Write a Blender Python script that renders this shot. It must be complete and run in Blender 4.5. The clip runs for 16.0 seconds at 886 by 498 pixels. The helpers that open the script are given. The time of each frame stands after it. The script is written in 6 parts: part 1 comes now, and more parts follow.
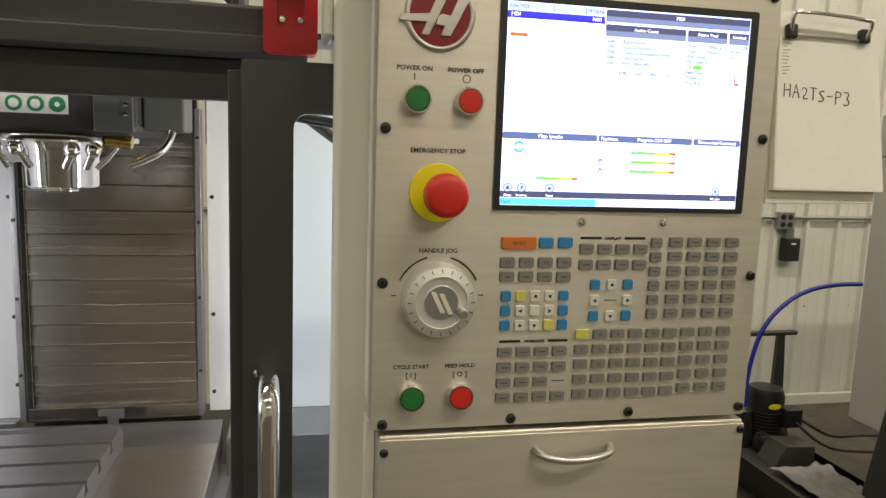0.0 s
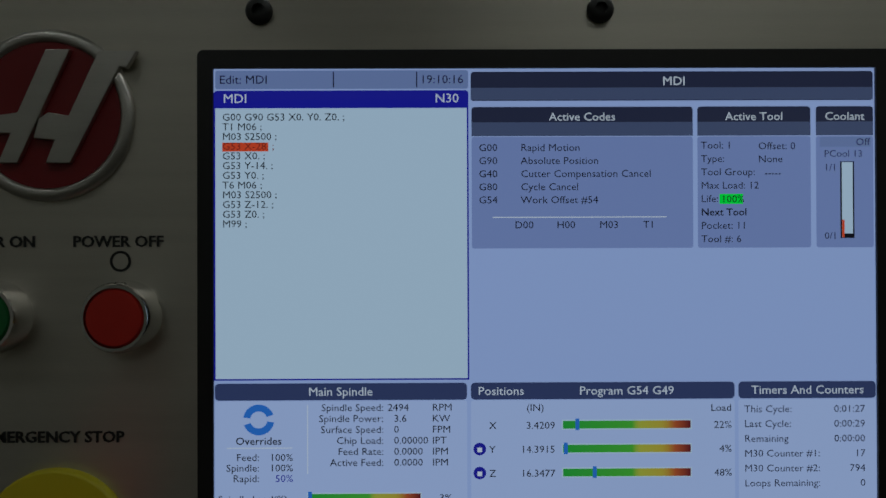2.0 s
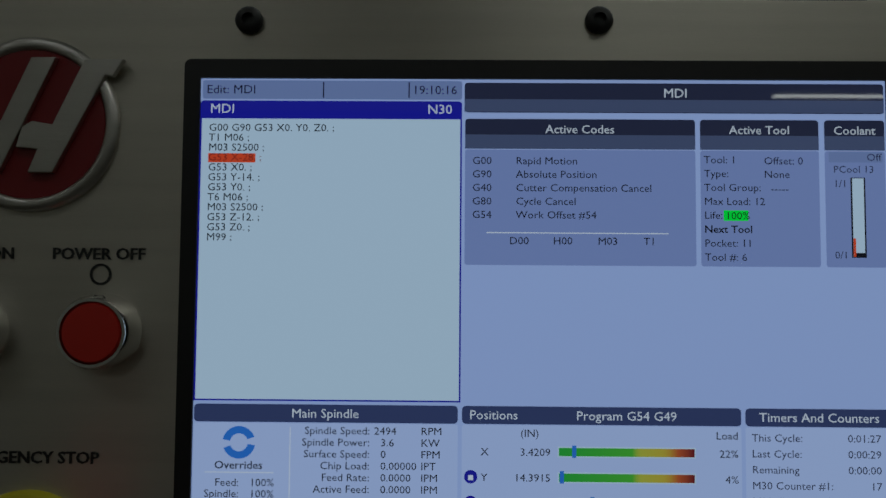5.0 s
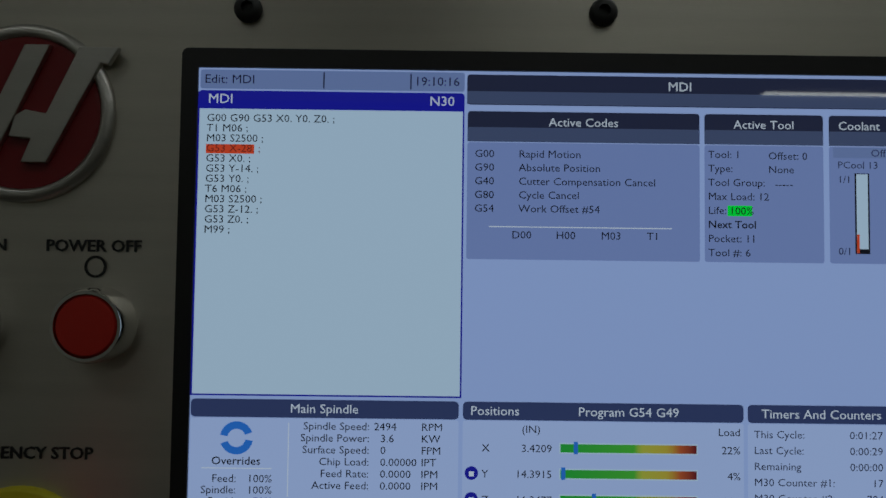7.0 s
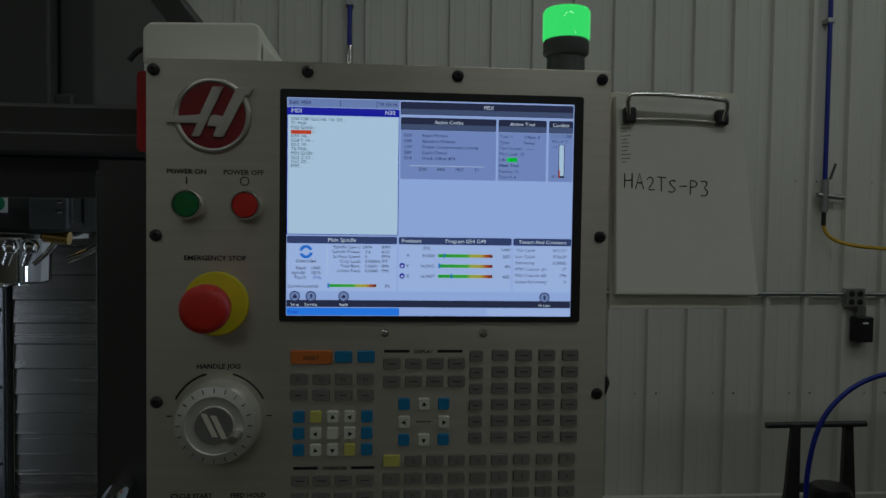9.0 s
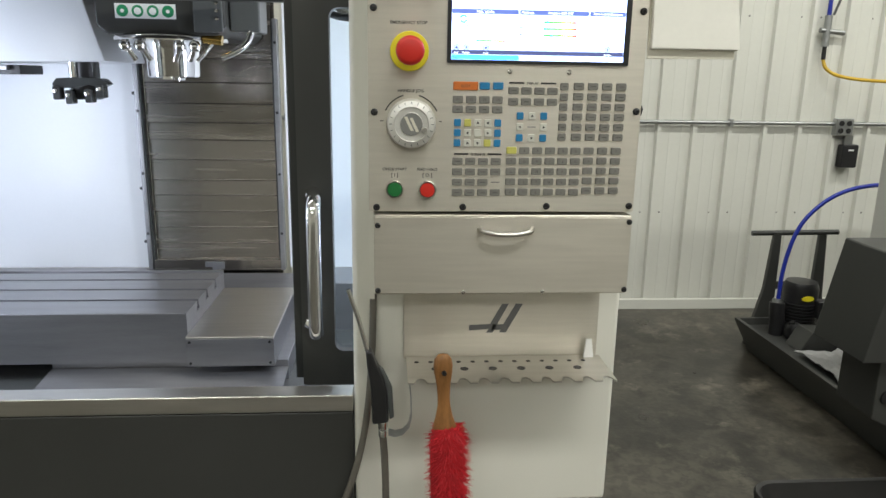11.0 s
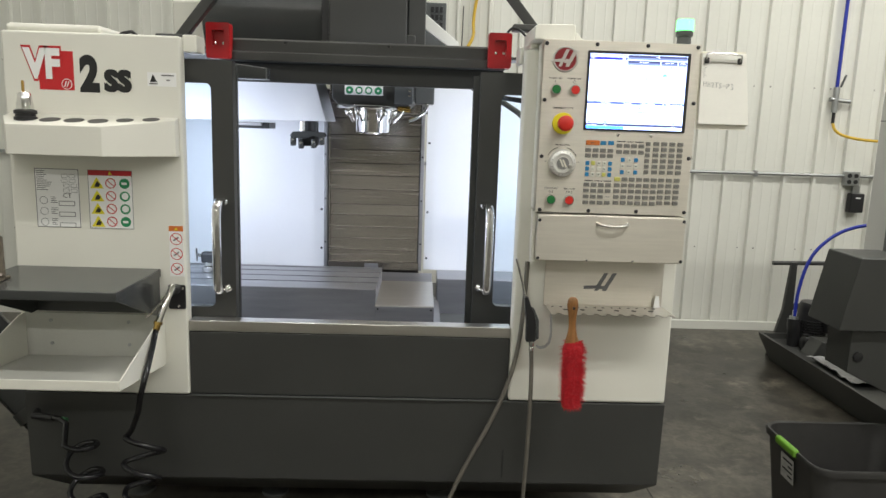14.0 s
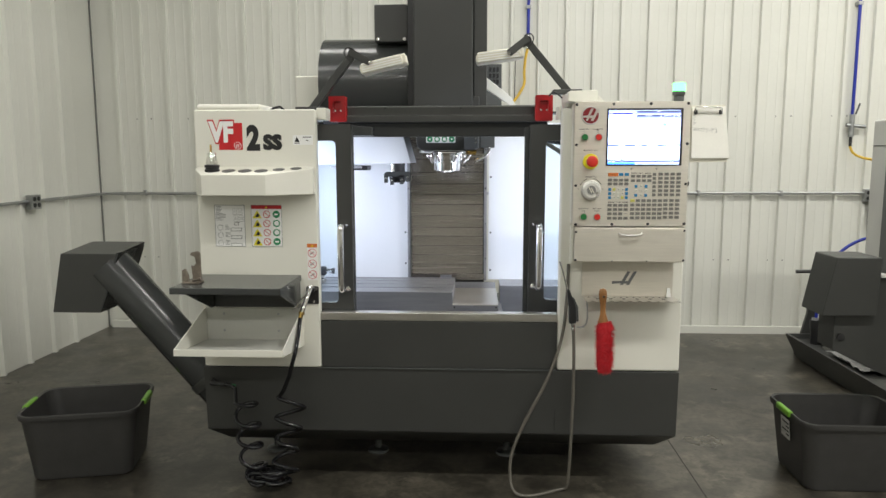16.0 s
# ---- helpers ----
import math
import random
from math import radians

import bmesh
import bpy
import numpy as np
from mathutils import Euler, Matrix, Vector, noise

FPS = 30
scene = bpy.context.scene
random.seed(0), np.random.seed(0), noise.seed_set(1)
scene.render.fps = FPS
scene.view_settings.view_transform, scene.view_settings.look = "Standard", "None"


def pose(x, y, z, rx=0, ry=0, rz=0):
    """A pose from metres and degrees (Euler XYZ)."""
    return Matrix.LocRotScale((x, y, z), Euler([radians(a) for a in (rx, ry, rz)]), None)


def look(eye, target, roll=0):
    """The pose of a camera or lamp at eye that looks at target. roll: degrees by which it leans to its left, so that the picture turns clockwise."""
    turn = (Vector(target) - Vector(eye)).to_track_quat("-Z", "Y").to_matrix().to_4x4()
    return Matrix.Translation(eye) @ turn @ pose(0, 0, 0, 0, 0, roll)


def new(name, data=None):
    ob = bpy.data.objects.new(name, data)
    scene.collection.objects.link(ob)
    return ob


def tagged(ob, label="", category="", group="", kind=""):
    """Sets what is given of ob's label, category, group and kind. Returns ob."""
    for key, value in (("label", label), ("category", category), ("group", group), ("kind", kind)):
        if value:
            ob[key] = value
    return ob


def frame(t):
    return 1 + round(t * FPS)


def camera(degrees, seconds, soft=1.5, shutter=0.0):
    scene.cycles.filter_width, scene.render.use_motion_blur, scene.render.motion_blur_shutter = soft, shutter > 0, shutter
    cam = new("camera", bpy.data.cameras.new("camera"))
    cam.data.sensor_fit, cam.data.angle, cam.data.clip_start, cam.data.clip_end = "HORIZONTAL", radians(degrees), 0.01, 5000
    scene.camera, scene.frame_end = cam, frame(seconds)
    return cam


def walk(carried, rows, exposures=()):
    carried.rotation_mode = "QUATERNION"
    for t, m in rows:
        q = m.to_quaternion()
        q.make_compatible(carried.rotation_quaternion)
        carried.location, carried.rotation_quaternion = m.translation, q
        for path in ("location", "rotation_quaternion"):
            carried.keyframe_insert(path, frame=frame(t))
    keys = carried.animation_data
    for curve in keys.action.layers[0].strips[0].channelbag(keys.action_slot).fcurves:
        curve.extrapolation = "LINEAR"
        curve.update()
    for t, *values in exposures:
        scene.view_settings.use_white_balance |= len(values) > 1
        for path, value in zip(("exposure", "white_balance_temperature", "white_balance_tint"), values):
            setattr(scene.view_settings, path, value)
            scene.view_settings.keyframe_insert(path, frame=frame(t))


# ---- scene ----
cam = camera(64.3, 16.0)
PATH = [
    (0, (0.163, 0.084, 1.602), (0.565, 2.024, 1.33), 1.9),
    (0.5, (0.289, 0.252, 1.617), (0.693, 2.201, 1.425), 1.0),
    (1, (0.410, 0.402, 1.655), (0.745, 2.373, 1.584), 0.0),
    (1.5, (0.4760, 0.5216, 1.6810), (0.5980, 2.5176, 1.6810), -0.1),
    (2, (0.4930, 0.5454, 1.6870), (0.5030, 2.5454, 1.6990), -0.2),
    (2.5, (0.4960, 0.5484, 1.6800), (0.4900, 2.5474, 1.7420), 0.2),
    (3, (0.5000, 0.5564, 1.6800), (0.4780, 2.5544, 1.7660), 0.1),
    (3.5, (0.4990, 0.5643, 1.6810), (0.4810, 2.5623, 1.7690), 0.1),
    (4, (0.5020, 0.5583, 1.6800), (0.4750, 2.5553, 1.7890), 0.3),
    (6.5, (0.5000, 0.5603, 1.6810), (0.4980, 2.5583, 1.7670), 0.7),
    (7, (0.4970, 0.5623, 1.6800), (0.5020, 2.5603, 1.7670), 0.7),
    (7.5, (0.4980, 0.5435, 1.6800), (0.5020, 2.5425, 1.7300), 0.6),
    (8, (0.4910, 0.4263, 1.6790), (0.5420, 2.4253, 1.6770), 0.4),
    (8.5, (0.478, 0.256, 1.674), (0.615, 2.251, 1.673), 0.4),
    (9, (0.498, 0.121, 1.643), (0.648, 2.114, 1.57), 0.8),
    (9.4, (0.536, 0.018, 1.6), (0.659, 2.004, 1.401), 1.4),
    (9.5, (0.524, -0.013, 1.592), (0.671, 1.965, 1.338), 1.2),
    (9.7, (0.529, -0.068, 1.584), (0.652, 1.905, 1.286), 1.5),
    (11.8, (0.084, -0.596, 1.49), (0.239, 1.327, 0.96), 0.7),
    (12, (0.047, -0.651, 1.507), (0.123, 1.295, 1.051), 0.6),
    (12.5, (-0.065, -0.8, 1.527), (-0.092, 1.171, 1.186), 1.5),
    (12.7, (-0.104, -0.868, 1.522), (-0.120, 1.108, 1.209), 1.6),
    (13, (-0.158, -0.962, 1.52), (-0.068, 1.008, 1.184), 1.6),
    (13.5, (-0.144, -1.113, 1.522), (0.088, 0.84, 1.16), 2.7),
    (14, (-0.116, -1.357, 1.533), (-0.052, 0.612, 1.192), 1.9),
    (14.5, (-0.152, -1.634, 1.539), (-0.13, 0.34, 1.221), 0.7),
    (15, (-0.145, -1.872, 1.539), (-0.141, 0.106, 1.239), 0.1),
    (15.5, (-0.13, -2.078, 1.554), (-0.168, -0.098, 1.277), 0.3),
    (16, (-0.166, -2.216, 1.578), (-0.264, -0.236, 1.318), -0.1),
]
EXPOSURES = [(0.0, 0.23, 7600, 10), (0.6, -0.30, 7400, 10), (1.1, -1.5, 6700, 6), (1.5, -2.55, 6100, 2), (2.0, -2.82, 6000, 2), (4.0, -2.82, 6000, 2), (7.5, -2.82, 6000, 2), (8.0, -2.70, 5900, 2), (8.5, -2.52, 5900, 2), (9.0, -2.35, 5900, 2), (9.5, -1.3, 5900, 4), (9.8, -0.70, 6200, 6), (11.0, 0.6, 6300, 8), (11.8, 0.85, 6400, 6), (12.2, 0.8, 6400, 6), (13.0, 0.65, 6400, 9), (14.0, 0.68, 6350, 10), (16.0, 0.75, 6350, 10)]
walk(cam, [(t, look(eye, target, roll)) for t, eye, target, roll in PATH], EXPOSURES)

# ---- world and lights ----
world = bpy.data.worlds.new("hall_world")
world.use_nodes = True
world.node_tree.nodes["Background"].inputs[0].default_value = (0.9, 0.95, 1.0, 1)
world.node_tree.nodes["Background"].inputs[1].default_value = 0.05
scene.world = world


def area_lamp(name, m, sx, sy, watts, colour):
    data = bpy.data.lights.new(name, "AREA")
    data.shape, data.size, data.size_y, data.energy, data.color = "RECTANGLE", sx, sy, watts, colour
    ob = new(name, data)
    ob.matrix_world = m
    return ob


CEIL = 4.6
STRIPS = [(-1.6, -1.2), (1.9, -1.2), (5.2, -1.2), (-1.6, 1.8), (1.9, 1.8), (5.2, 1.8), (-1.6, -5.6), (1.9, -5.6), (6.3, -8.95)]
WARM = (1.0, 0.97, 0.90)
for sx_, sy_ in STRIPS:
    area_lamp("strip_light_lamp", pose(sx_, sy_, CEIL - 0.16), 2.3, 0.16, 26 if sx_ < 0 and sy_ > -2 else 58, WARM)
# the machine's own upright work lights, inside the enclosure behind its front panels
COOL = (0.80, 0.85, 1.0)
area_lamp("enclosure_light_lamp", look((-1.27, 1.26, 1.30), (-0.55, 2.20, 1.20)), 0.07, 0.62, 5.2, COOL)
area_lamp("enclosure_light_lamp", look((0.56, 1.30, 1.30), (-0.15, 2.20, 1.20)), 0.07, 0.62, 5.0, COOL)


# ---- materials ----
def mat(name, colour, rough=0.5, metal=0.0, var=0.06, scale=9.0, bump=0.02, bscale=120.0, stretch=(1, 1, 1), coat=0.0, spec=0.5, rvar=0.06):
    """A painted, plastic or metal surface: colour clouds at two scales, uneven gloss, fine relief."""
    m = bpy.data.materials.new(name)
    m.use_nodes = True
    nt = m.node_tree
    b = nt.nodes["Principled BSDF"]
    tc = nt.nodes.new("ShaderNodeTexCoord")
    mp = nt.nodes.new("ShaderNodeMapping")
    mp.inputs["Scale"].default_value = stretch
    nt.links.new(tc.outputs["Object"], mp.inputs["Vector"])
    n1 = nt.nodes.new("ShaderNodeTexNoise")
    n1.inputs["Scale"].default_value, n1.inputs["Detail"].default_value = scale, 6
    n2 = nt.nodes.new("ShaderNodeTexNoise")
    n2.inputs["Scale"].default_value, n2.inputs["Detail"].default_value = bscale, 3
    for n in (n1, n2):
        nt.links.new(mp.outputs[0], n.inputs["Vector"])
    mix = nt.nodes.new("ShaderNodeMix")
    mix.data_type = "RGBA"
    lo = [max(0, c * (1 - var)) for c in colour]
    hi = [min(1, c * (1 + var)) for c in colour]
    mix.inputs[6].default_value, mix.inputs[7].default_value = (*lo, 1), (*hi, 1)
    add = nt.nodes.new("ShaderNodeMath")
    add.operation = "MULTIPLY_ADD"
    nt.links.new(n2.outputs[0], add.inputs[0])
    add.inputs[1].default_value = 0.5
    sub = nt.nodes.new("ShaderNodeMath")
    sub.operation = "MULTIPLY_ADD"
    nt.links.new(n1.outputs[0], sub.inputs[0])
    sub.inputs[1].default_value, sub.inputs[2].default_value = 1.5, -0.5
    nt.links.new(sub.outputs[0], add.inputs[2])
    nt.links.new(add.outputs[0], mix.inputs[0])
    nt.links.new(mix.outputs[2], b.inputs["Base Color"])
    r = nt.nodes.new("ShaderNodeMapRange")
    r.inputs[3].default_value, r.inputs[4].default_value = max(0.02, rough - rvar), min(1, rough + rvar)
    nt.links.new(n1.outputs[0], r.inputs[0])
    nt.links.new(r.outputs[0], b.inputs["Roughness"])
    b.inputs["Metallic"].default_value = metal
    b.inputs["Coat Weight"].default_value = coat
    b.inputs["Specular IOR Level"].default_value = spec
    if bump:
        bp = nt.nodes.new("ShaderNodeBump")
        bp.inputs["Strength"].default_value, bp.inputs["Distance"].default_value = bump, 0.01
        nt.links.new(n2.outputs[0], bp.inputs["Height"])
        nt.links.new(bp.outputs[0], b.inputs["Normal"])
    return m


def glow(name, colour, strength):
    m = bpy.data.materials.new(name)
    m.use_nodes = True
    b = m.node_tree.nodes["Principled BSDF"]
    b.inputs["Base Color"].default_value = (0.02, 0.02, 0.02, 1)
    b.inputs["Roughness"].default_value = 0.025
    b.inputs["Emission Color"].default_value = (*colour, 1)
    b.inputs["Emission Strength"].default_value = strength
    return m


def glass(name, colour=(0.95, 0.98, 1.0), rough=0.02):
    m = bpy.data.materials.new(name)
    m.use_nodes = True
    b = m.node_tree.nodes["Principled BSDF"]
    b.inputs["Base Color"].default_value = (*colour, 1)
    b.inputs["Roughness"].default_value = rough
    b.inputs["Transmission Weight"].default_value = 1.0
    b.inputs["IOR"].default_value = 1.1
    return m


WHITE = mat("cream_enamel", (0.78, 0.77, 0.69), 0.38, var=0.04, scale=3, bump=0.015, bscale=260)
DARK = mat("charcoal_enamel", (0.043, 0.044, 0.041), 0.42, var=0.12, scale=4, bump=0.03, bscale=320)
DARKGLOSS = mat("charcoal_gloss", (0.05, 0.053, 0.052), 0.22, var=0.12, scale=4, bump=0.01, bscale=200)
INNER = mat("white_liner", (0.80, 0.82, 0.84), 0.35, var=0.03, scale=2, bump=0.01)
STEEL = mat("brushed_steel", (0.66, 0.625, 0.545), 0.42, 1.0, var=0.07, scale=9, bump=0.06, bscale=160, stretch=(0.8, 1, 16), rvar=0.05)
STEELH = mat("brushed_plate", (0.62, 0.60, 0.56), 0.34, 1.0, var=0.10, scale=8, bump=0.05, bscale=70, stretch=(0.6, 8, 8))
WAYSTEEL = mat("way_cover_steel", (0.34, 0.315, 0.285), 0.26, 1.0, var=0.12, scale=7, bump=0.03, bscale=150, stretch=(0.25, 1, 9), rvar=0.06)
CAST = mat("ground_steel", (0.34, 0.34, 0.35), 0.38, 0.85, var=0.14, scale=7, bump=0.03, bscale=80, stretch=(0.6, 6, 6))
CHROME = mat("chrome", (0.78, 0.77, 0.75), 0.10, 1.0, var=0.03, bump=0)
BLACK = mat("black_plastic", (0.016, 0.016, 0.017), 0.38, var=0.2, scale=20, bump=0.02)
RUBBER = mat("black_rubber", (0.02, 0.02, 0.02), 0.55, var=0.2, scale=20, bump=0.02)
RED = mat("red_plastic", (0.46, 0.012, 0.016), 0.30, var=0.1, scale=12, bump=0.01)
REDP = mat("red_print", (0.55, 0.015, 0.02), 0.4, var=0.05, bump=0)
ESTOP = mat("red_mushroom", (0.62, 0.028, 0.018), 0.36, var=0.06, scale=15, bump=0.02)
YELLOW = mat("yellow_plastic", (0.75, 0.66, 0.02), 0.4, var=0.05, bump=0.01)
GREEN = mat("green_plastic", (0.02, 0.17, 0.045), 0.3, var=0.06, bump=0.01)
GREENP = mat("green_print", (0.02, 0.25, 0.10), 0.45, var=0.05, bump=0)
INK = mat("black_ink", (0.012, 0.012, 0.012), 0.5, var=0.1, bump=0)
GREYINK = mat("grey_ink", (0.15, 0.15, 0.15), 0.5, var=0.1, bump=0)
PAPER = mat("white_paper", (0.90, 0.885, 0.81), 0.7, var=0.05, scale=6, bump=0.02)
STICKER = mat("white_sticker", (0.86, 0.86, 0.84), 0.45, var=0.04, bump=0)
BLUE = mat("blue_hose", (0.015, 0.03, 0.32), 0.35, var=0.1, bump=0.01)
YELHOSE = mat("yellow_hose", (0.62, 0.40, 0.03), 0.42, var=0.1, bump=0.01)
GREYHOSE = mat("grey_hose", (0.13, 0.12, 0.10), 0.5, var=0.15, scale=30, bump=0.03)
BRASS = mat("brass", (0.62, 0.42, 0.13), 0.25, 1.0, var=0.1, bump=0.01)
WOOD = mat("varnished_beech", (0.27, 0.125, 0.040), 0.34, var=0.45, scale=14, bump=0.03, stretch=(6, 6, 1))
TOTE = mat("grey_tote_plastic", (0.040, 0.039, 0.037), 0.5, var=0.2, scale=14, bump=0.04, bscale=200)
GREYLABEL = mat("scuffed_label", (0.42, 0.42, 0.40), 0.6, var=0.3, scale=40, bump=0.02)
LIME = mat("lime_plastic", (0.14, 0.33, 0.025), 0.4, var=0.05, bump=0.01)
GREYPAINT = mat("grey_enamel", (0.085, 0.09, 0.088), 0.4, var=0.1, scale=5, bump=0.02)
CONDUIT = mat("galvanised", (0.42, 0.43, 0.43), 0.42, 1.0, var=0.15, scale=18, bump=0.02)
LAMPWHITE = mat("ivory_lens", (0.72, 0.69, 0.58), 0.4, var=0.06, scale=10, bump=0.02)
KEYGREY = mat("grey_key", (0.20, 0.195, 0.175), 0.5, var=0.08, scale=60, bump=0.02)
KEYBLUE = mat("blue_key", (0.02, 0.20, 0.42), 0.5, var=0.06, bump=0.02)
KEYWHITE = mat("white_key", (0.66, 0.66, 0.58), 0.5, var=0.05, bump=0.02)
KEYYEL = mat("yellow_key", (0.58, 0.56, 0.13), 0.5, var=0.05, bump=0.02)
KEYORANGE = mat("orange_key", (0.62, 0.17, 0.03), 0.5, var=0.05, bump=0.02)


def brushed(material, amount):
    """Grain along x: reflections smear up and down."""
    nt = material.node_tree
    along = nt.nodes.new("ShaderNodeCombineXYZ")
    along.inputs[2].default_value = 1.0
    b = nt.nodes["Principled BSDF"]
    b.inputs["Anisotropic"].default_value = amount
    nt.links.new(along.outputs[0], b.inputs["Tangent"])


brushed(STEEL, 0.75)
brushed(WAYSTEEL, 0.5)
PANE = glass("safety_glass", (0.80, 0.88, 0.92))


def wall_paint():
    m = mat("wall_liner_panel", (0.70, 0.70, 0.64), 0.36, var=0.05, scale=1.3, bump=0.02, bscale=40)
    return m


def concrete():
    """Sealed slab: broad damp-looking clouds, mid blotches, fine grain and pale scuffs, uneven sheen."""
    m = mat("sealed_concrete", (0.100, 0.090, 0.070), 0.33, var=0.30, scale=2.2, bump=0.05, bscale=60, rvar=0.16)
    nt = m.node_tree
    b = nt.nodes["Principled BSDF"]
    tc = nt.nodes.new("ShaderNodeTexCoord")
    old = b.inputs["Base Color"].links[0].from_socket
    last = old
    for scale, detail, lo, hi, dark in ((0.9, 5, 0.40, 0.62, (0.46, 0.46, 0.46)), (5.5, 8, 0.46, 0.60, (0.52, 0.52, 0.52)), (26, 6, 0.45, 0.58, (0.70, 0.70, 0.70))):
        n = nt.nodes.new("ShaderNodeTexNoise")
        n.inputs["Scale"].default_value, n.inputs["Detail"].default_value = scale, detail
        n.inputs["Distortion"].default_value = 0.6
        nt.links.new(tc.outputs["Object"], n.inputs["Vector"])
        r = nt.nodes.new("ShaderNodeMapRange")
        r.inputs[1].default_value, r.inputs[2].default_value = lo, hi
        nt.links.new(n.outputs[0], r.inputs[0])
        mx = nt.nodes.new("ShaderNodeMix")
        mx.data_type, mx.blend_type = "RGBA", "MULTIPLY"
        mx.inputs[7].default_value = (*[c * 1.0 for c in dark], 1)
        nt.links.new(r.outputs[0], mx.inputs[0])
        nt.links.new(last, mx.inputs[6])
        last = mx.outputs[2]
    n = nt.nodes.new("ShaderNodeTexNoise")
    n.inputs["Scale"].default_value, n.inputs["Detail"].default_value, n.inputs["Roughness"].default_value = 3.4, 10, 0.75
    nt.links.new(tc.outputs["Object"], n.inputs["Vector"])
    r = nt.nodes.new("ShaderNodeMapRange")
    r.inputs[1].default_value, r.inputs[2].default_value, r.inputs[4].default_value = 0.55, 0.70, 0.85
    nt.links.new(n.outputs[0], r.inputs[0])
    mx = nt.nodes.new("ShaderNodeMix")
    mx.data_type = "RGBA"
    mx.inputs[7].default_value = (0.20, 0.18, 0.14, 1)
    nt.links.new(r.outputs[0], mx.inputs[0])
    nt.links.new(last, mx.inputs[6])
    nt.links.new(mx.outputs[2], b.inputs["Base Color"])
    return m


WALLP, FLOORM = wall_paint(), concrete()
CEILM = mat("ceiling_liner", (0.70, 0.70, 0.66), 0.5, var=0.04, scale=2, bump=0.01)


# ---- shapes ----
def thing(name, at, label, category, group="", kind="", rz=0.0):
    ob = new(name)
    ob.empty_display_size = 0.05
    ob.matrix_world = pose(*at, 0, 0, rz)
    return tagged(ob, label, category, group, kind)


def shaded(bm, me):
    """Writes bm into me; rounded edges shade softly while broad faces stay flat (normals weighted by area)."""
    bm.normal_update()
    bm.to_mesh(me)
    me.shade_smooth()
    if len(bm.faces) < 9000:
        area = {f: f.calc_area() for f in bm.faces}
        normals = []
        for f in bm.faces:
            for v in f.verts:
                n = Vector((0, 0, 0))
                for g in v.link_faces:
                    if g.normal.dot(f.normal) > 0.62:
                        n += g.normal * area[g]
                normals.append(n.normalized() if n.length > 1e-14 else f.normal)
        me.normals_split_custom_set(normals)
    bm.free()


def obj(name, bm, material):
    me = bpy.data.meshes.new(name)
    shaded(bm, me)
    me.materials.append(material)
    return new(name, me)


def place_of(ob):
    own = ob.matrix_basis
    return place_of(ob.parent) @ ob.matrix_parent_inverse @ own if ob.parent else own.copy()


def part(name, bm, material, parent, label=""):
    """One mesh object under a thing or a part; the bmesh is in world places."""
    ob = obj(name, bm, material)
    ob.parent = parent
    ob.matrix_parent_inverse = place_of(parent).inverted()
    return tagged(ob, label)


def solid(name, bm, material, label, category, group="", kind=""):
    return tagged(obj(name, bm, material), label, category, group, kind)


def box(x0, x1, y0, y1, z0, z1, bev=0.0, seg=2, bm=None, m=None):
    own = bmesh.new()
    bmesh.ops.create_cube(own, size=1)
    for v in own.verts:
        v.co = Vector(((x0 + x1) / 2 + v.co.x * (x1 - x0), (y0 + y1) / 2 + v.co.y * (y1 - y0), (z0 + z1) / 2 + v.co.z * (z1 - z0)))
    if bev:
        bmesh.ops.bevel(own, geom=own.edges[:], offset=bev, segments=seg, affect="EDGES", profile=0.5)
    if m is not None:
        own.transform(m)
    return merge(bm, own)


def merge(bm, own):
    if bm is None:
        return own
    me = bpy.data.meshes.new("tmp")
    own.to_mesh(me)
    own.free()
    bm.from_mesh(me)
    bpy.data.meshes.remove(me)
    return bm


def lathe(profile, m, n=32, bm=None):
    """Spins (radius, height) pairs round local z, then places it by m."""
    own = bmesh.new()
    rings = []
    for r, h in profile:
        if r < 1e-6:
            rings.append([own.verts.new((0, 0, h))])
        else:
            rings.append([own.verts.new((r * math.cos(2 * math.pi * i / n), r * math.sin(2 * math.pi * i / n), h)) for i in range(n)])
    for a, b in zip(rings, rings[1:]):
        for i in range(n):
            j = (i + 1) % n
            if len(a) == 1 and len(b) == 1:
                continue
            if len(a) == 1:
                own.faces.new((a[0], b[i], b[j]))
            elif len(b) == 1:
                own.faces.new((a[i], b[0], a[j]))
            else:
                own.faces.new((a[i], b[i], b[j], a[j]))
    for ring, flip in ((rings[0], False), (rings[-1], True)):
        if len(ring) > 1:
            own.faces.new(ring if not flip else ring[::-1])
    bmesh.ops.recalc_face_normals(own, faces=own.faces[:])
    own.transform(m)
    return merge(bm, own)


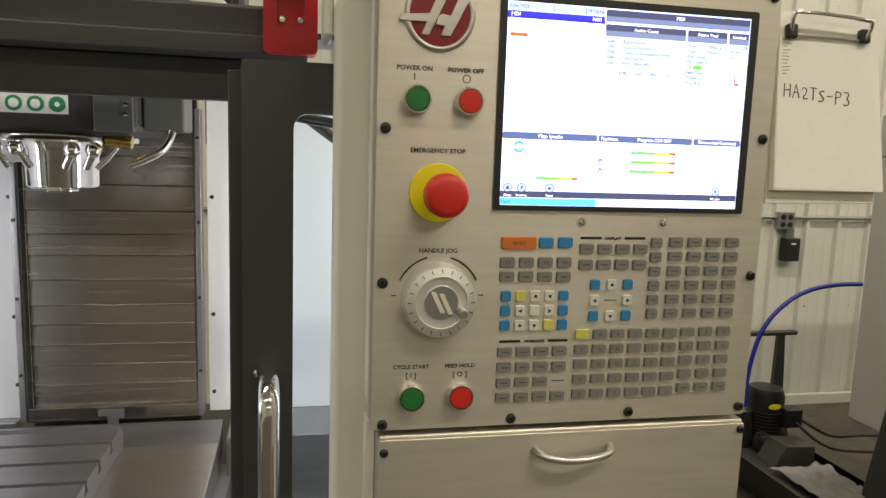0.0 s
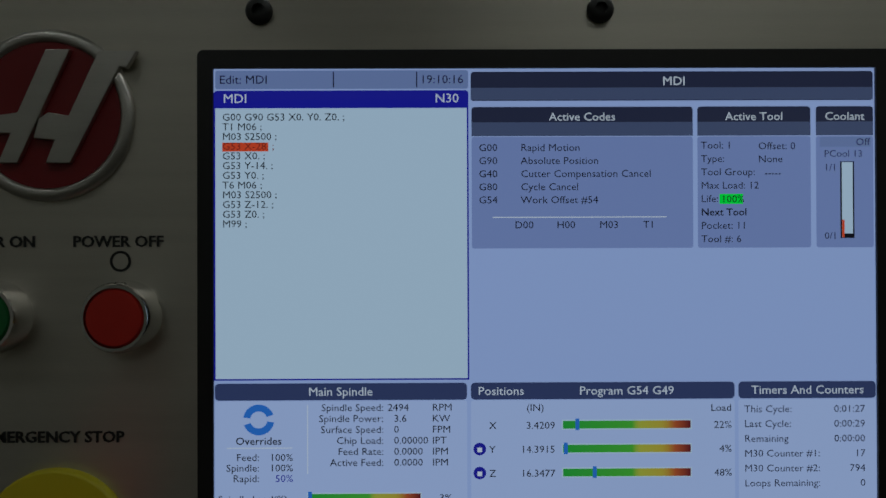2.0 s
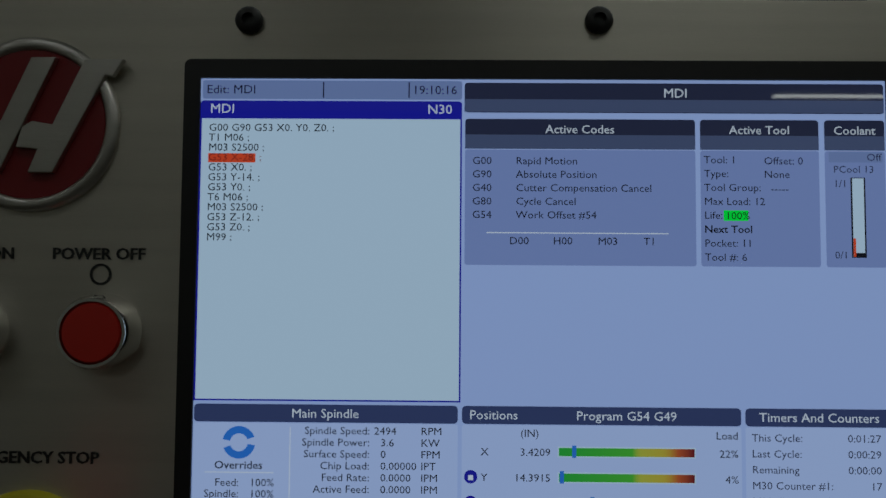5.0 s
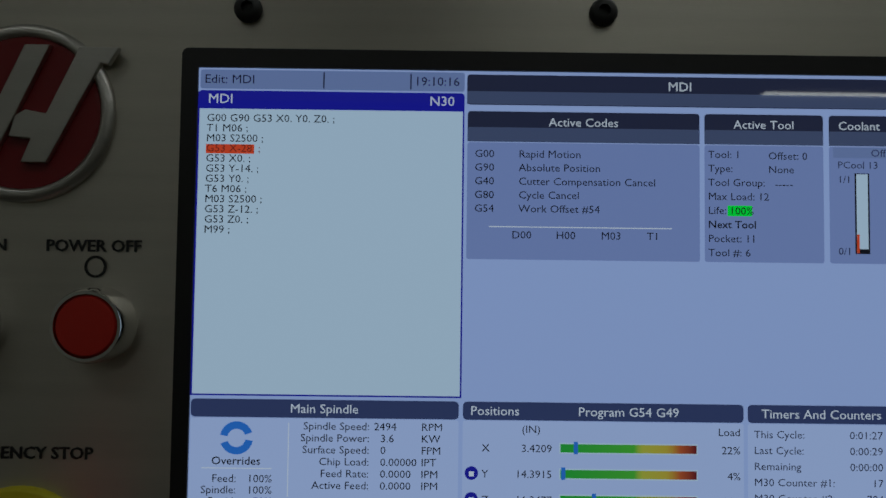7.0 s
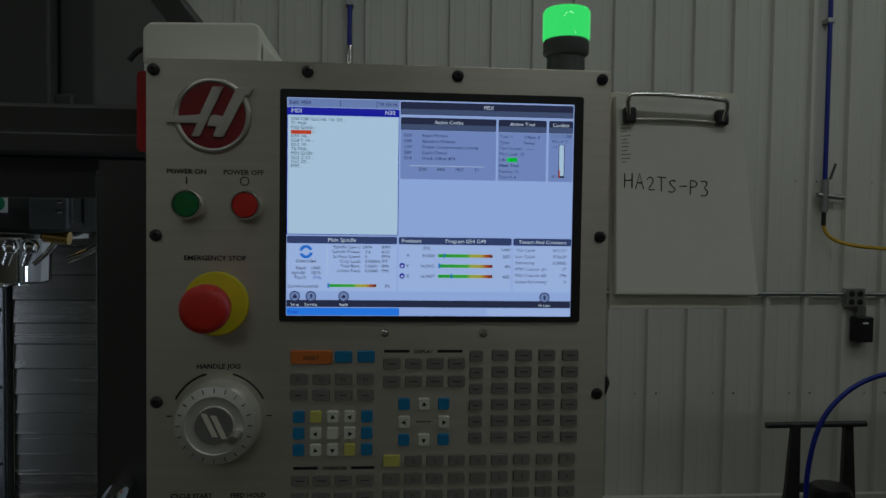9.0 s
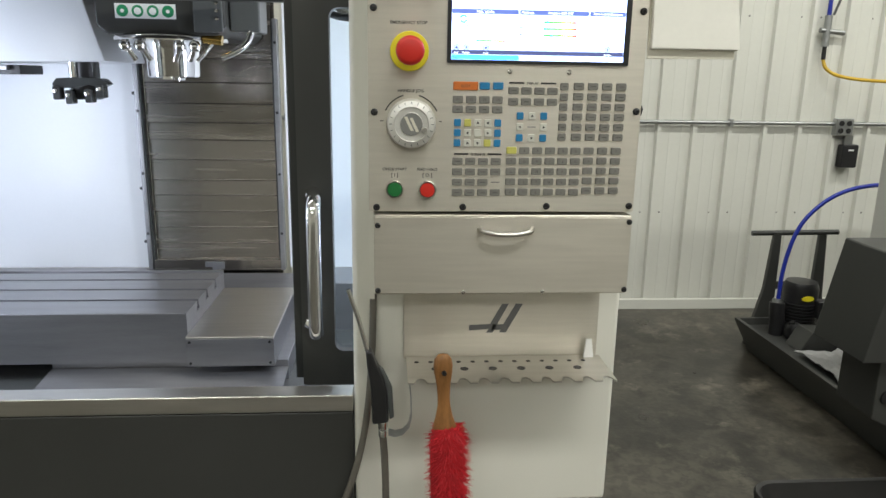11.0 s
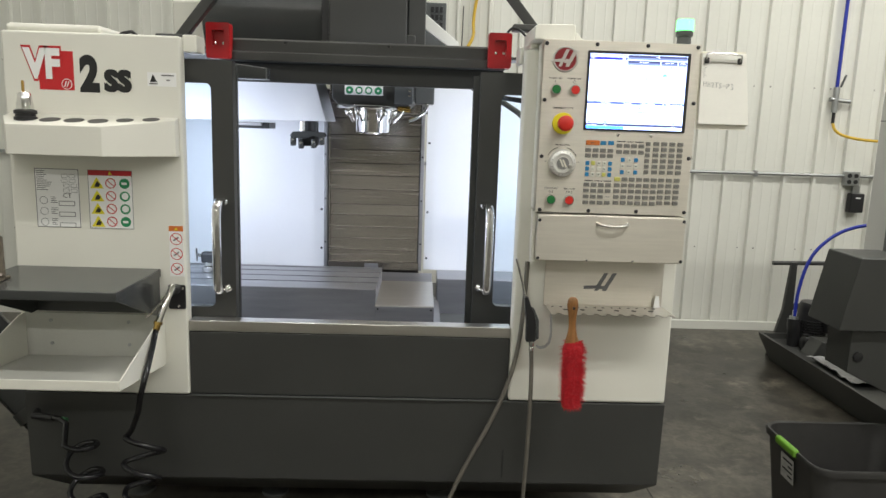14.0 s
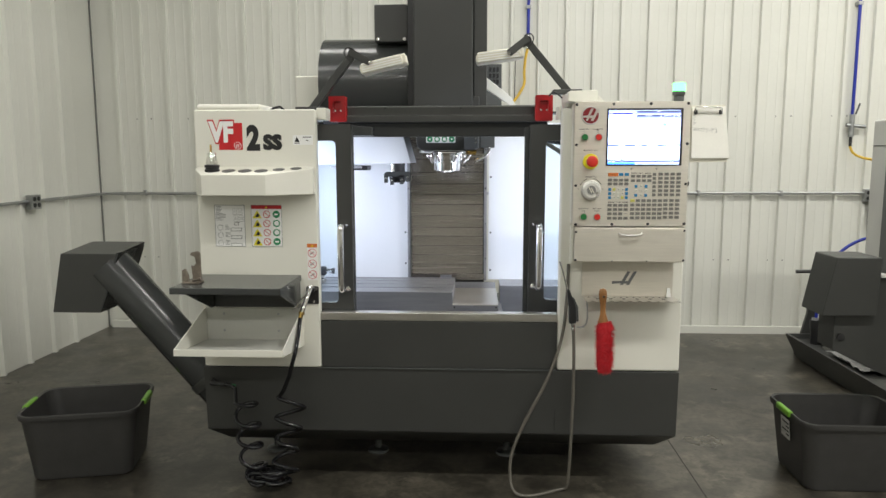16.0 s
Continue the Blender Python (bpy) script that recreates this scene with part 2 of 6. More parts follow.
def tube(points, r, n=10, bm=None, smooth=0):
    """A round bar or hose along points; smooth rounds the line by corner cutting."""
    pts = [Vector(p) for p in points]
    for _ in range(smooth):
        cut = [pts[0]]
        for a, b in zip(pts, pts[1:]):
            cut += [a.lerp(b, 0.25), a.lerp(b, 0.75)]
        pts = cut + [pts[-1]]
    own = bmesh.new()
    t0 = (pts[1] - pts[0]).normalized()
    side = t0.orthogonal().normalized()
    rings = []
    for i, p in enumerate(pts):
        d = (pts[min(i + 1, len(pts) - 1)] - pts[max(i - 1, 0)]).normalized()
        side = (side - d * side.dot(d)).normalized()
        up = d.cross(side)
        rings.append([own.verts.new(p + r * (math.cos(a) * side + math.sin(a) * up)) for a in [2 * math.pi * k / n for k in range(n)]])
    for a, b in zip(rings, rings[1:]):
        for i in range(n):
            own.faces.new((a[i], a[(i + 1) % n], b[(i + 1) % n], b[i]))
    own.faces.new(rings[0][::-1])
    own.faces.new(rings[-1])
    bmesh.ops.recalc_face_normals(own, faces=own.faces[:])
    return merge(bm, own)


def prism(outline, depth, m=None, bev=0.0, bm=None):
    """An outline in local x, z pushed back along local y by depth (front face at y = 0)."""
    own = bmesh.new()
    f = own.faces.new([own.verts.new((x, 0, z)) for x, z in outline])
    ext = bmesh.ops.extrude_face_region(own, geom=[f])
    bmesh.ops.translate(own, verts=[v for v in ext["geom"] if isinstance(v, bmesh.types.BMVert)], vec=(0, depth, 0))
    bmesh.ops.recalc_face_normals(own, faces=own.faces[:])
    if bev:
        bmesh.ops.bevel(own, geom=own.edges[:], offset=bev, segments=2, affect="EDGES", profile=0.5)
    if m is not None:
        own.transform(m)
    return merge(bm, own)


def rounded(x0, x1, z0, z1, r, n=6):
    out = []
    for cx, cz, a0 in ((x1 - r, z1 - r, 0), (x0 + r, z1 - r, 90), (x0 + r, z0 + r, 180), (x1 - r, z0 + r, 270)):
        out += [(cx + r * math.cos(radians(a0 + 90 * k / n)), cz + r * math.sin(radians(a0 + 90 * k / n))) for k in range(n + 1)]
    return out


def frame_plate(outer, inner, depth, m=None, bm=None):
    """A plate with an opening: two outlines of the same count, in x, z, with thickness along y."""
    own = bmesh.new()
    fo, fi = [own.verts.new((x, 0, z)) for x, z in outer], [own.verts.new((x, 0, z)) for x, z in inner]
    bo, bi = [own.verts.new((x, depth, z)) for x, z in outer], [own.verts.new((x, depth, z)) for x, z in inner]
    n = len(outer)
    for i in range(n):
        j = (i + 1) % n
        for a, b in ((fo, fi), (bi, bo), (bo, fo), (fi, bi)):
            own.faces.new((a[i], a[j], b[j], b[i]))
    bmesh.ops.recalc_face_normals(own, faces=own.faces[:])
    if m is not None:
        own.transform(m)
    return merge(bm, own)


def text(words, x, y, z, size, material, parent, align="LEFT", name="lettering", thick=0.0003, shear=0.0, stretch=1.0, bold=0.0, label="", curve=2):
    """Raised lettering on a face that looks towards -y; (x, z) is the baseline's start, middle or end."""
    cu = bpy.data.curves.new("tmp_text", "FONT")
    cu.body, cu.size, cu.align_x, cu.extrude, cu.shear, cu.offset = words, size, align, thick, shear, bold
    cu.resolution_u = curve
    tmp = bpy.data.objects.new("tmp_text", cu)
    me = bpy.data.meshes.new_from_object(tmp)
    bpy.data.objects.remove(tmp)
    me.transform(pose(x, y, z, 90, 0, 0) @ Matrix.Diagonal((stretch, 1, 1, 1)))
    me.name = name
    me.materials.clear()
    me.materials.append(material)
    ob = new(name, me)
    ob.parent = parent
    ob.matrix_parent_inverse = place_of(parent).inverted()
    return tagged(ob, label)




def facing(x, y, z):
    return pose(x, y, z, 90, 0, 0)


# ---- the hall ----
XL, XR, YB, YF = -3.62, 8.2, 4.13, -10.52
solid("floor", box(XL - 0.2, XR + 0.2, YF - 0.2, YB + 0.2, -0.15, 0.0), FLOORM, "grey-brown sealed concrete shop floor with stains", "floor", kind="structure")
solid("ceiling", box(XL - 0.2, XR + 0.2, YF - 0.2, YB + 0.2, CEIL, CEIL + 0.15), CEILM, "white metal liner ceiling", "ceiling", kind="structure")


def ribbed(length, height, m, pitch=0.2360, first=0.1):
    """Sheet-metal liner: flats with narrow raised ribs and a fine pair of stiffeners between, front towards -y."""
    prof = [(0, 0.0)]
    x = first
    while x < length - 0.36:
        prof += [(x - 0.020, 0), (x - 0.013, -0.030), (x + 0.011, -0.030), (x + 0.018, 0)]
        for d in (pitch / 3, pitch * 2 / 3):
            prof += [(x + d - 0.007, 0), (x + d - 0.003, -0.004), (x + d + 0.003, -0.004), (x + d + 0.007, 0)]
        x += pitch
    prof += [(length, 0), (length, 0.12), (0, 0.12)]
    own = bmesh.new()
    lo = [own.verts.new((px, py, 0)) for px, py in prof]
    hi = [own.verts.new((px, py, height)) for px, py in prof]
    n = len(prof)
    for i in range(n):
        j = (i + 1) % n
        own.faces.new((lo[i], lo[j], hi[j], hi[i]))
    own.faces.new(lo[::-1])
    own.faces.new(hi)
    bmesh.ops.recalc_face_normals(own, faces=own.faces[:])
    own.transform(m)
    return own


solid("wall_north", ribbed(XR - XL, CEIL, pose(XL, YB, 0), first=0.205), WALLP, "white ribbed sheet-metal liner wall", "wall", kind="structure")
solid("wall_west", ribbed(YB - YF, CEIL, pose(XL, YF, 0, 0, 0, 90), pitch=0.3150, first=0.20), WALLP, "white ribbed sheet-metal liner wall", "wall", kind="structure")
solid("wall_east", ribbed(YB - YF, CEIL, pose(XR, YB, 0, 0, 0, -90), first=0.15), WALLP, "white ribbed sheet-metal liner wall", "wall", kind="structure")
solid("wall_south", ribbed(XR - XL, CEIL, pose(XR, YF, 0, 0, 0, 180), first=0.12), WALLP, "white ribbed sheet-metal liner wall", "wall", kind="structure")

# pale flashing along the foot of the walls, and the screws that hold the liner
solid("baseboard", prism([(0, 0.0), (0.030, 0.0), (0.034, 0.062), (0.036, 0.066), (0, 0.066)], XR - XL - 0.1, Matrix.Translation((XR - 0.05, YB - 0.068, 0.001)) @ pose(0, 0, 0, 0, 0, 90), 0), WALLP, "white bent-metal flashing at the wall's foot", "baseboard", kind="structure")
# thin dark strip that paints the shade in the wall corner
solid("corner_shade", prism([(0, 0), (0.012, 0.0), (0.012, CEIL - 0.01), (0, CEIL - 0.01)], 0.012, pose(XL + 0.002, YB - 0.046, 0.002), 0), mat("joint_shadow", (0.16, 0.16, 0.15), 0.7, var=0.1, bump=0), "dark strip put in for the shade where two liner walls meet", "trim", kind="structure")
own = bmesh.new()
for i_ in range(46):
    for z_ in (0.66, 1.92, 3.18):
        x_ = XL + 0.205 + i_ * 0.2360 + (0.055 if i_ % 2 else 0.16)
        if x_ < XR - 0.2:
            lathe([(0.0065, 0), (0.0065, 0.003), (0, 0.005)], pose(x_, YB - 0.0005, z_, 90), 6, own)
tagged(obj("liner_screw", own, mat("galvanised_screw", (0.25, 0.24, 0.22), 0.5, 0.8, var=0.1, bump=0)), "rows of small screws in the ribbed wall", "screws", kind="stuff")

# ---- the milling machine: enclosure ----
FY = 1.0
mill = thing("milling_machine", (-0.35, 1.9, 0.0), "cream and charcoal vertical machining centre with open doors", "machine tool")
LX0, LX1, RX0, RX1 = -1.468, -0.905, 0.207, 0.770
ZB, ZT = 0.585, 1.792
left_panel = part("left_front_panel", box(LX0, LX1, FY, FY + 0.05, ZB, ZT, 0.008), WHITE, mill, "cream enamelled steel front panel")
right_panel = part("right_front_panel", box(RX0, RX1, FY, FY + 0.05, ZB, ZT, 0.012), WHITE, mill, "cream enamelled steel front panel")
base = part("base", prism([(-1.475, ZB - 0.003), (-1.470, 0.272), (0.768, 0.272), (0.772, ZB - 0.003)], 1.9, pose(0, FY + 0.004, 0), 0.003), DARK, mill, "charcoal enamelled base skirt")
own = prism([(-1.470, 0.2715), (-1.385, 0.196), (0.69, 0.196), (0.768, 0.2715)], 1.9, pose(0, FY + 0.004, 0), 0.0)
for v in own.verts:
    if v.co.z < 0.25 and v.co.y < 1.5:
        v.co.y += 0.080
part("skirt_fold", own, DARK, mill, "lower edge of the skirt, folded back")
part("panel_seam", box(0.1985, 0.2015, FY + 0.001, FY + 0.006, 0.296, 0.40), BLACK, base)
part("top_flange", box(LX1 + 0.004, RX0 - 0.004, FY - 0.004, FY + 0.005, ZB - 0.0025, ZB + 0.0025, 0.001), GREYPAINT, base, "lighter grey upper edge")
part("lower_front_panel", box(LX1 + 0.002, RX0 - 0.002, FY + 0.006, FY + 0.05, ZB + 0.003, 0.812, 0.003), DARK, mill, "charcoal panel below the door sill")
part("sill", box(LX1 + 0.002, RX0 - 0.002, FY + 0.004, FY + 0.058, 0.814, 0.852, 0.003), STEELH, mill, "stainless steel door sill")
for fx, fy in ((-1.25, 1.41), (-0.697, 1.41), (-0.009, 1.41), (0.45, 1.75), (-1.25, 2.55), (0.45, 2.55)):
    part("levelling_foot", lathe([(0.055, 0.0), (0.055, 0.012), (0.03, 0.02), (0.018, 0.022), (0.018, 0.18), (0.03, 0.18), (0.03, 0.196), (0, 0.196)], pose(fx, fy, 0), 20), GREYPAINT, mill, "steel levelling foot")
part("left_side", box(LX0, LX0 + 0.02, FY + 0.05, 2.75, ZB, ZT - 0.02), DARK, mill)
part("right_side", box(RX1 - 0.02, RX1, FY + 0.05, 2.75, ZB, ZT - 0.02), DARK, mill)
part("left_top_cover", box(LX0 + 0.005, -1.16, FY + 0.02, FY + 0.28, ZT - 0.002, ZT + 0.026, 0.012), WHITE, mill)
part("top_latch", tube([(-1.14, FY + 0.10, ZT), (-1.12, FY + 0.09, ZT + 0.012), (-1.09, FY + 0.09, ZT + 0.018), (-1.07, FY + 0.1, ZT)], 0.006, 8), BLACK, mill)
part("left_door_post", box(LX1 - 0.001, LX1 + 0.045, FY + 0.03, FY + 0.12, 1.745, 1.80, 0.004), WHITE, mill)
part("right_door_post", box(RX0 - 0.014, RX0 - 0.001, FY + 0.03, FY + 0.12, 1.745, 1.80, 0.004), WHITE, mill)
# door header: an upper rail with a stepped lip and a recessed beam behind the doors
hdr = part("header_rail", prism([(0, 1.746), (0, 1.775), (0.012, 1.780), (0.012, 1.818), (0.03, 1.826), (0.10, 1.826), (0.10, 1.746)], RX0 - LX1 - 0.06, Matrix.Translation((RX0 - 0.03, 1.27, 0)) @ pose(0, 0, 0, 0, 0, 90), 0.002), DARK, mill, "charcoal door rail over the opening")
hbeam = part("header_beam", box(LX1 + 0.03, RX0 - 0.03, 1.340, 1.374, 1.676, 1.7455, 0.004), DARK, mill)
for bx in (-0.62, -0.25):
    part("bolt", lathe([(0.006, 0), (0.006, 0.004), (0.003, 0.006), (0, 0.006)], facing(bx, 1.2825, 1.813), 10), BLACK, hdr)


def red_latch(x):
    lt = part("door_interlock", frame_plate(rounded(x, x + 0.083, 1.747, 1.870, 0.008), rounded(x + 0.02, x + 0.063, 1.788, 1.844, 0.008), 0.045, pose(0, 1.242, 0)), RED, mill, "glossy red door interlock housing")
    part("recess", box(x + 0.015, x + 0.07, 1.262, 1.2865, 1.788, 1.853), RED, lt)
    for d in (0.028, 0.057):
        part("screw", lathe([(0.005, 0), (0.005, 0.003), (0, 0.004)], facing(x + d, 1.2615, 1.801), 10), CHROME, lt)


red_latch(-0.893)
red_latch(0.108)


# ---- doors ----
def sliding_door(x0, x1, inner_x0, inner_x1, handle_x, flip, y):
    """A charcoal door leaf with a tall rounded pane and a bowed chrome handle."""
    bow = 0.055 if flip > 0 else 0.10
    d = part("sliding_door", frame_plate(rounded(x0, x1, 0.80, 1.727, 0.004), rounded(inner_x0, inner_x1, 0.885, 1.652, 0.022), 0.04, pose(0, y, 0)), DARK, mill, "charcoal sliding door leaf, pushed open")
    part("pane", box(inner_x0 - 0.006, inner_x1 + 0.006, y + 0.018, y + 0.024, 0.88, 1.657), PANE, d, "clear safety glass").visible_shadow = False
    z0, z1 = 0.945, 1.262
    part("handle", tube([(handle_x + flip * 0.022, y + 0.002, z0 + 0.012), (handle_x, y - 0.012, z0), (handle_x - flip * 0.004, y - bow + 0.005, z0 + 0.012), (handle_x - flip * 0.004, y - bow, z0 + 0.06), (handle_x - flip * 0.004, y - bow, z1 - 0.06), (handle_x - flip * 0.004, y - bow + 0.005, z1 - 0.012), (handle_x, y - 0.012, z1), (handle_x + flip * 0.01, y + 0.002, z1 - 0.006)], 0.0155, 16, smooth=3), CHROME, d, "polished chrome pull handle")
    return d


sliding_door(LX1 - 0.33, -0.756, LX1 - 0.27, -0.828, -0.800, 1, 1.066)
sliding_door(0.080, RX0 + 0.33, 0.155, RX0 + 0.27, 0.119, -1, 1.172)
part("door_flange", box(0.057, 0.090, 1.214, 1.238, 0.80, 1.715, 0.003), DARKGLOSS, mill)
part("door_flange", box(-0.766, -0.753, 1.107, 1.130, 0.80, 1.715, 0.003), DARKGLOSS, mill)
part("door_guard", prism([(-0.788, 1.679), (-0.678, 1.679), (-0.678, 1.719), (-0.788, 1.731)], 0.07, pose(0, 1.225, 0), 0.004), DARKGLOSS, mill)

# ---- work chamber ----
part("chamber_back", box(LX0 + 0.03, -0.612, 2.24, 2.26, 0.80, 1.785), INNER, mill, "white chamber liner")
part("chamber_back", box(-0.098, RX1 - 0.03, 2.24, 2.26, 0.80, 1.785), INNER, mill, "white chamber liner")
part("chamber_left", box(LX0 + 0.03, LX0 + 0.05, 1.12, 2.24, 0.62, 1.78), INNER, mill, "white chamber liner")
part("chamber_right", box(RX1 - 0.05, RX1 - 0.03, 1.12, 2.24, 0.80, 1.78), INNER, mill, "white chamber liner")
part("chamber_pan", box(RX1 - 0.06, RX1 - 0.03, 1.12, 2.24, 0.62, 0.798), CAST, mill)
part("chamber_ledge", box(-0.03, RX1 - 0.05, 2.02, 2.238, 0.62, 0.800, 0.004), CAST, mill, "grey steel ledge at the chamber's back")
part("chamber_ledge", box(LX0 + 0.05, -0.62, 2.20, 2.238, 0.62, 0.800, 0.004), CAST, mill)
part("chamber_floor", box(LX0 + 0.05, RX1 - 0.05, 1.06, 2.24, 0.60, 0.625), GREYPAINT, mill)
part("chamber_roof", box(LX0 + 0.03, RX1 - 0.03, 1.375, 1.50, 1.79, 1.80), DARK, mill)
for px_, zs in ((-0.625, (1.44, 1.10, 0.90)), (-0.085, (1.45, 1.10, 0.86))):
    for z in zs:
        part("screw", lathe([(0.006, 0), (0.006, 0.003), (0, 0.005)], facing(px_, 2.2395, z), 10), BLACK, mill)
# telescopic way cover: overlapping steel leaves, with rails at both sides
ways = part("way_cover", box(-0.585, -0.125, 2.236, 2.25, 0.66, 1.80), WAYSTEEL, mill, "overlapping brushed steel way cover")
zs = [1.80, 1.56, 1.479, 1.406, 1.339, 1.278, 1.207, 1.133, 1.077, 1.017, 0.957, 0.897, 0.837, 0.79]
lean = random.Random(12)
for i, (a, b) in enumerate(zip(zs, zs[1:])):
    yo = 2.212 + 0.0012 * i
    f = lean.uniform(0.0028, 0.0052)
    own = prism([(0, b), (-0.0016, b + 0.0016), (0.0003, b + 0.0045), (0.0025 + f * 0.75, a), (0.011, a), (0.011, b)], 0.444, Matrix.Translation((-0.133, yo, 0)) @ pose(0, 0, 0, 0, 0, 90))
    part("leaf", own, WAYSTEEL, ways)
for rx in (-0.600, -0.118):
    part("way_rail", box(rx - 0.008, rx + 0.008, 2.195, 2.24, 0.80, 1.70, 0.002), CAST, mill)
    part("rail_strip", box(rx + (0.010 if rx < -0.3 else -0.014), rx + (0.014 if rx < -0.3 else -0.010), 2.20, 2.236, 0.80, 1.70), DARKGLOSS, mill)
for rx, zs_ in ((-0.600, (1.62, 1.38, 1.16, 0.94)), (-0.118, (1.62, 1.38, 1.16, 0.94))):
    for z in zs_:
        part("screw", lathe([(0.005, 0), (0.005, 0.003), (0, 0.004)], facing(rx, 2.1948, z), 10), BLACK, mill)
part("way_wiper", box(-0.585, -0.125, 2.19, 2.22, 0.80, 0.842, 0.003), WAYSTEEL, mill)
part("wiper_clamp", prism([(-0.40, 0.835), (-0.33, 0.835), (-0.33, 0.808), (-0.345, 0.808), (-0.345, 0.79), (-0.375, 0.79), (-0.375, 0.815), (-0.40, 0.815)], 0.006, pose(0, 2.183, 0), 0.001), CAST, mill)

# table with T-slots
TZ = 0.842
FRONT_Y, BACK_Y = 1.580, 2.048
prof = [(FRONT_Y, 0.690), (FRONT_Y, TZ - 0.003), (FRONT_Y + 0.003, TZ)]
for k_ in range(3):
    s = FRONT_Y + 0.125 + k_ * 0.110
    prof += [(s - 0.008, TZ), (s - 0.008, TZ - 0.018), (s - 0.014, TZ - 0.018), (s - 0.014, TZ - 0.030), (s + 0.014, TZ - 0.030), (s + 0.014, TZ - 0.018), (s + 0.008, TZ - 0.018), (s + 0.008, TZ)]
prof += [(BACK_Y - 0.042, TZ), (BACK_Y - 0.042, TZ - 0.012), (BACK_Y - 0.014, TZ - 0.012), (BACK_Y - 0.014, TZ), (BACK_Y, TZ), (BACK_Y, 0.690)]
own = prism([(-y, z) for y, z in prof], 0.93, pose(-0.302 - 0.93, 0, 0, 0, 0, -90), 0)
part("work_table", own, CAST, mill, "ground steel work table with T-slots")
part("table_guard", box(-0.3015, -0.052, 1.552, 2.040, 0.774, 0.779, 0.002), STEELH, mill, "sheet steel guard beside the table")
part("table_guard_front", box(-0.3005, -0.052, 1.550, 1.556, 0.690, 0.773, 0.001), CAST, mill)
part("table_guard_side", box(-0.058, -0.052, 1.557, 2.040, 0.690, 0.773, 0.001), CAST, mill)
for sx_, sz_ in ((-0.064, 0.764), (-0.064, 0.700), (-0.29, 0.700), (-0.29, 0.764)):
    part("screw", lathe([(0.004, 0), (0.004, 0.002), (0, 0.003)], facing(sx_, 1.5498, sz_), 8), BLACK, mill)
part("rear_apron", prism([(0, 0.700), (0, 0.748), (0.13, 0.792), (0.13, 0.70)], 0.56, Matrix.Translation((-0.055, 2.052, 0)) @ pose(0, 0, 0, 0, 0, 90), 0), CAST, mill, "sloping steel apron under the way cover")
part("saddle", box(-0.70, -0.02, 1.60, 2.10, 0.6255, 0.688, 0.002), CAST, mill)
cover = prism([(0, 0.632), (0, 0.636), (0.30, 0.668), (0.30, 0.664)], 0.68, Matrix.Translation((-0.02, 1.297, 0)) @ pose(0, 0, 0, 0, 0, 90), 0)
part("saddle_cover", cover, CAST, mill, "sloping sheet steel cover in front of the saddle")

# spindle head
head = part("spindle_head", prism([(-0.50, 1.635), (-0.475, 1.612), (-0.185, 1.612), (-0.16, 1.635), (-0.16, 1.90), (-0.50, 1.90)], 0.56, pose(0, 1.64, 0), 0.006), DARK, mill, "charcoal spindle head")
nose_y = 1.76
part("spindle_ring", lathe([(0.155, 0.0), (0.155, 0.010), (0.149, 0.016), (0, 0.016)], pose(-0.338, nose_y, 1.598), 40), CHROME, head)
part("spindle_nose", lathe([(0, 0), (0.030, 0), (0.031, 0.006), (0.066, 0.006), (0.072, 0.012), (0.074, 0.085), (0.082, 0.106), (0, 0.106)], pose(-0.338, nose_y, 1.492), 48), CHROME, head, "polished spindle nose")
part("spindle_dog", box(-0.352, -0.324, nose_y - 0.07, nose_y - 0.05, 1.492, 1.506, 0.002), CHROME, head)
for nx, nd in ((-0.43, -1), (-0.39, -1), (-0.245, 1), (-0.285, 1)):
    part("coolant_nozzle", tube([(nx, nose_y - 0.11, 1.60), (nx + nd * -0.004, nose_y - 0.112, 1.575), (nx - nd * 0.02, nose_y - 0.10, 1.545)], 0.008, 10, smooth=1), CHROME, head)
    part("nozzle_ball", lathe([(0, -0.017), (0.012, -0.012), (0.017, 0), (0.012, 0.012), (0, 0.017)], pose(nx, nose_y - 0.118, 1.583), 14), CHROME, head)
lab = part("safety_label", box(-0.447, -0.289, 1.6375, 1.640, 1.652, 1.690), STICKER, mill, "white label with four green symbols")
for i in range(4):
    cx = -0.427 + i * 0.0395
    part("symbol", lathe([(0.0155, 0), (0.0155, 0.0006), (0, 0.0006)], facing(cx, 1.6370, 1.671), 20), GREENP, lab)
    part("pictogram", lathe([(0.0095 if i in (1, 2) else 0.005, 0), (0.0095 if i in (1, 2) else 0.005, 0.0004), (0, 0.0004)], facing(cx, 1.6362, 1.671), 14), STICKER, lab)
side = part("head_bracket", box(-0.158, -0.075, 1.68, 1.80, 1.625, 1.78, 0.006), GREYPAINT, head)
part("nozzle_manifold", box(-0.24, -0.165, 1.625, 1.6395, 1.62, 1.72, 0.003), GREYPAINT, head)
for z in (1.655, 1.675, 1.695):
    part("fitting", lathe([(0.005, 0), (0.005, 0.004), (0, 0.006)], facing(-0.178, 1.6245, z), 10), CHROME, head)
part("valve", tube([(-0.225, 1.66, 1.605), (-0.175, 1.66, 1.600)], 0.014, 12), BRASS, head)
part("air_nozzle", tube([(-0.10, 1.70, 1.66), (-0.105, 1.68, 1.60), (-0.14, 1.67, 1.572), (-0.18, 1.665, 1.555)], 0.009, 10, smooth=2), CHROME, head)
part("nozzle_line", tube([(-0.20, 1.665, 1.598), (-0.225, 1.66, 1.565), (-0.245, 1.655, 1.545)], 0.006, 8), CHROME, head)

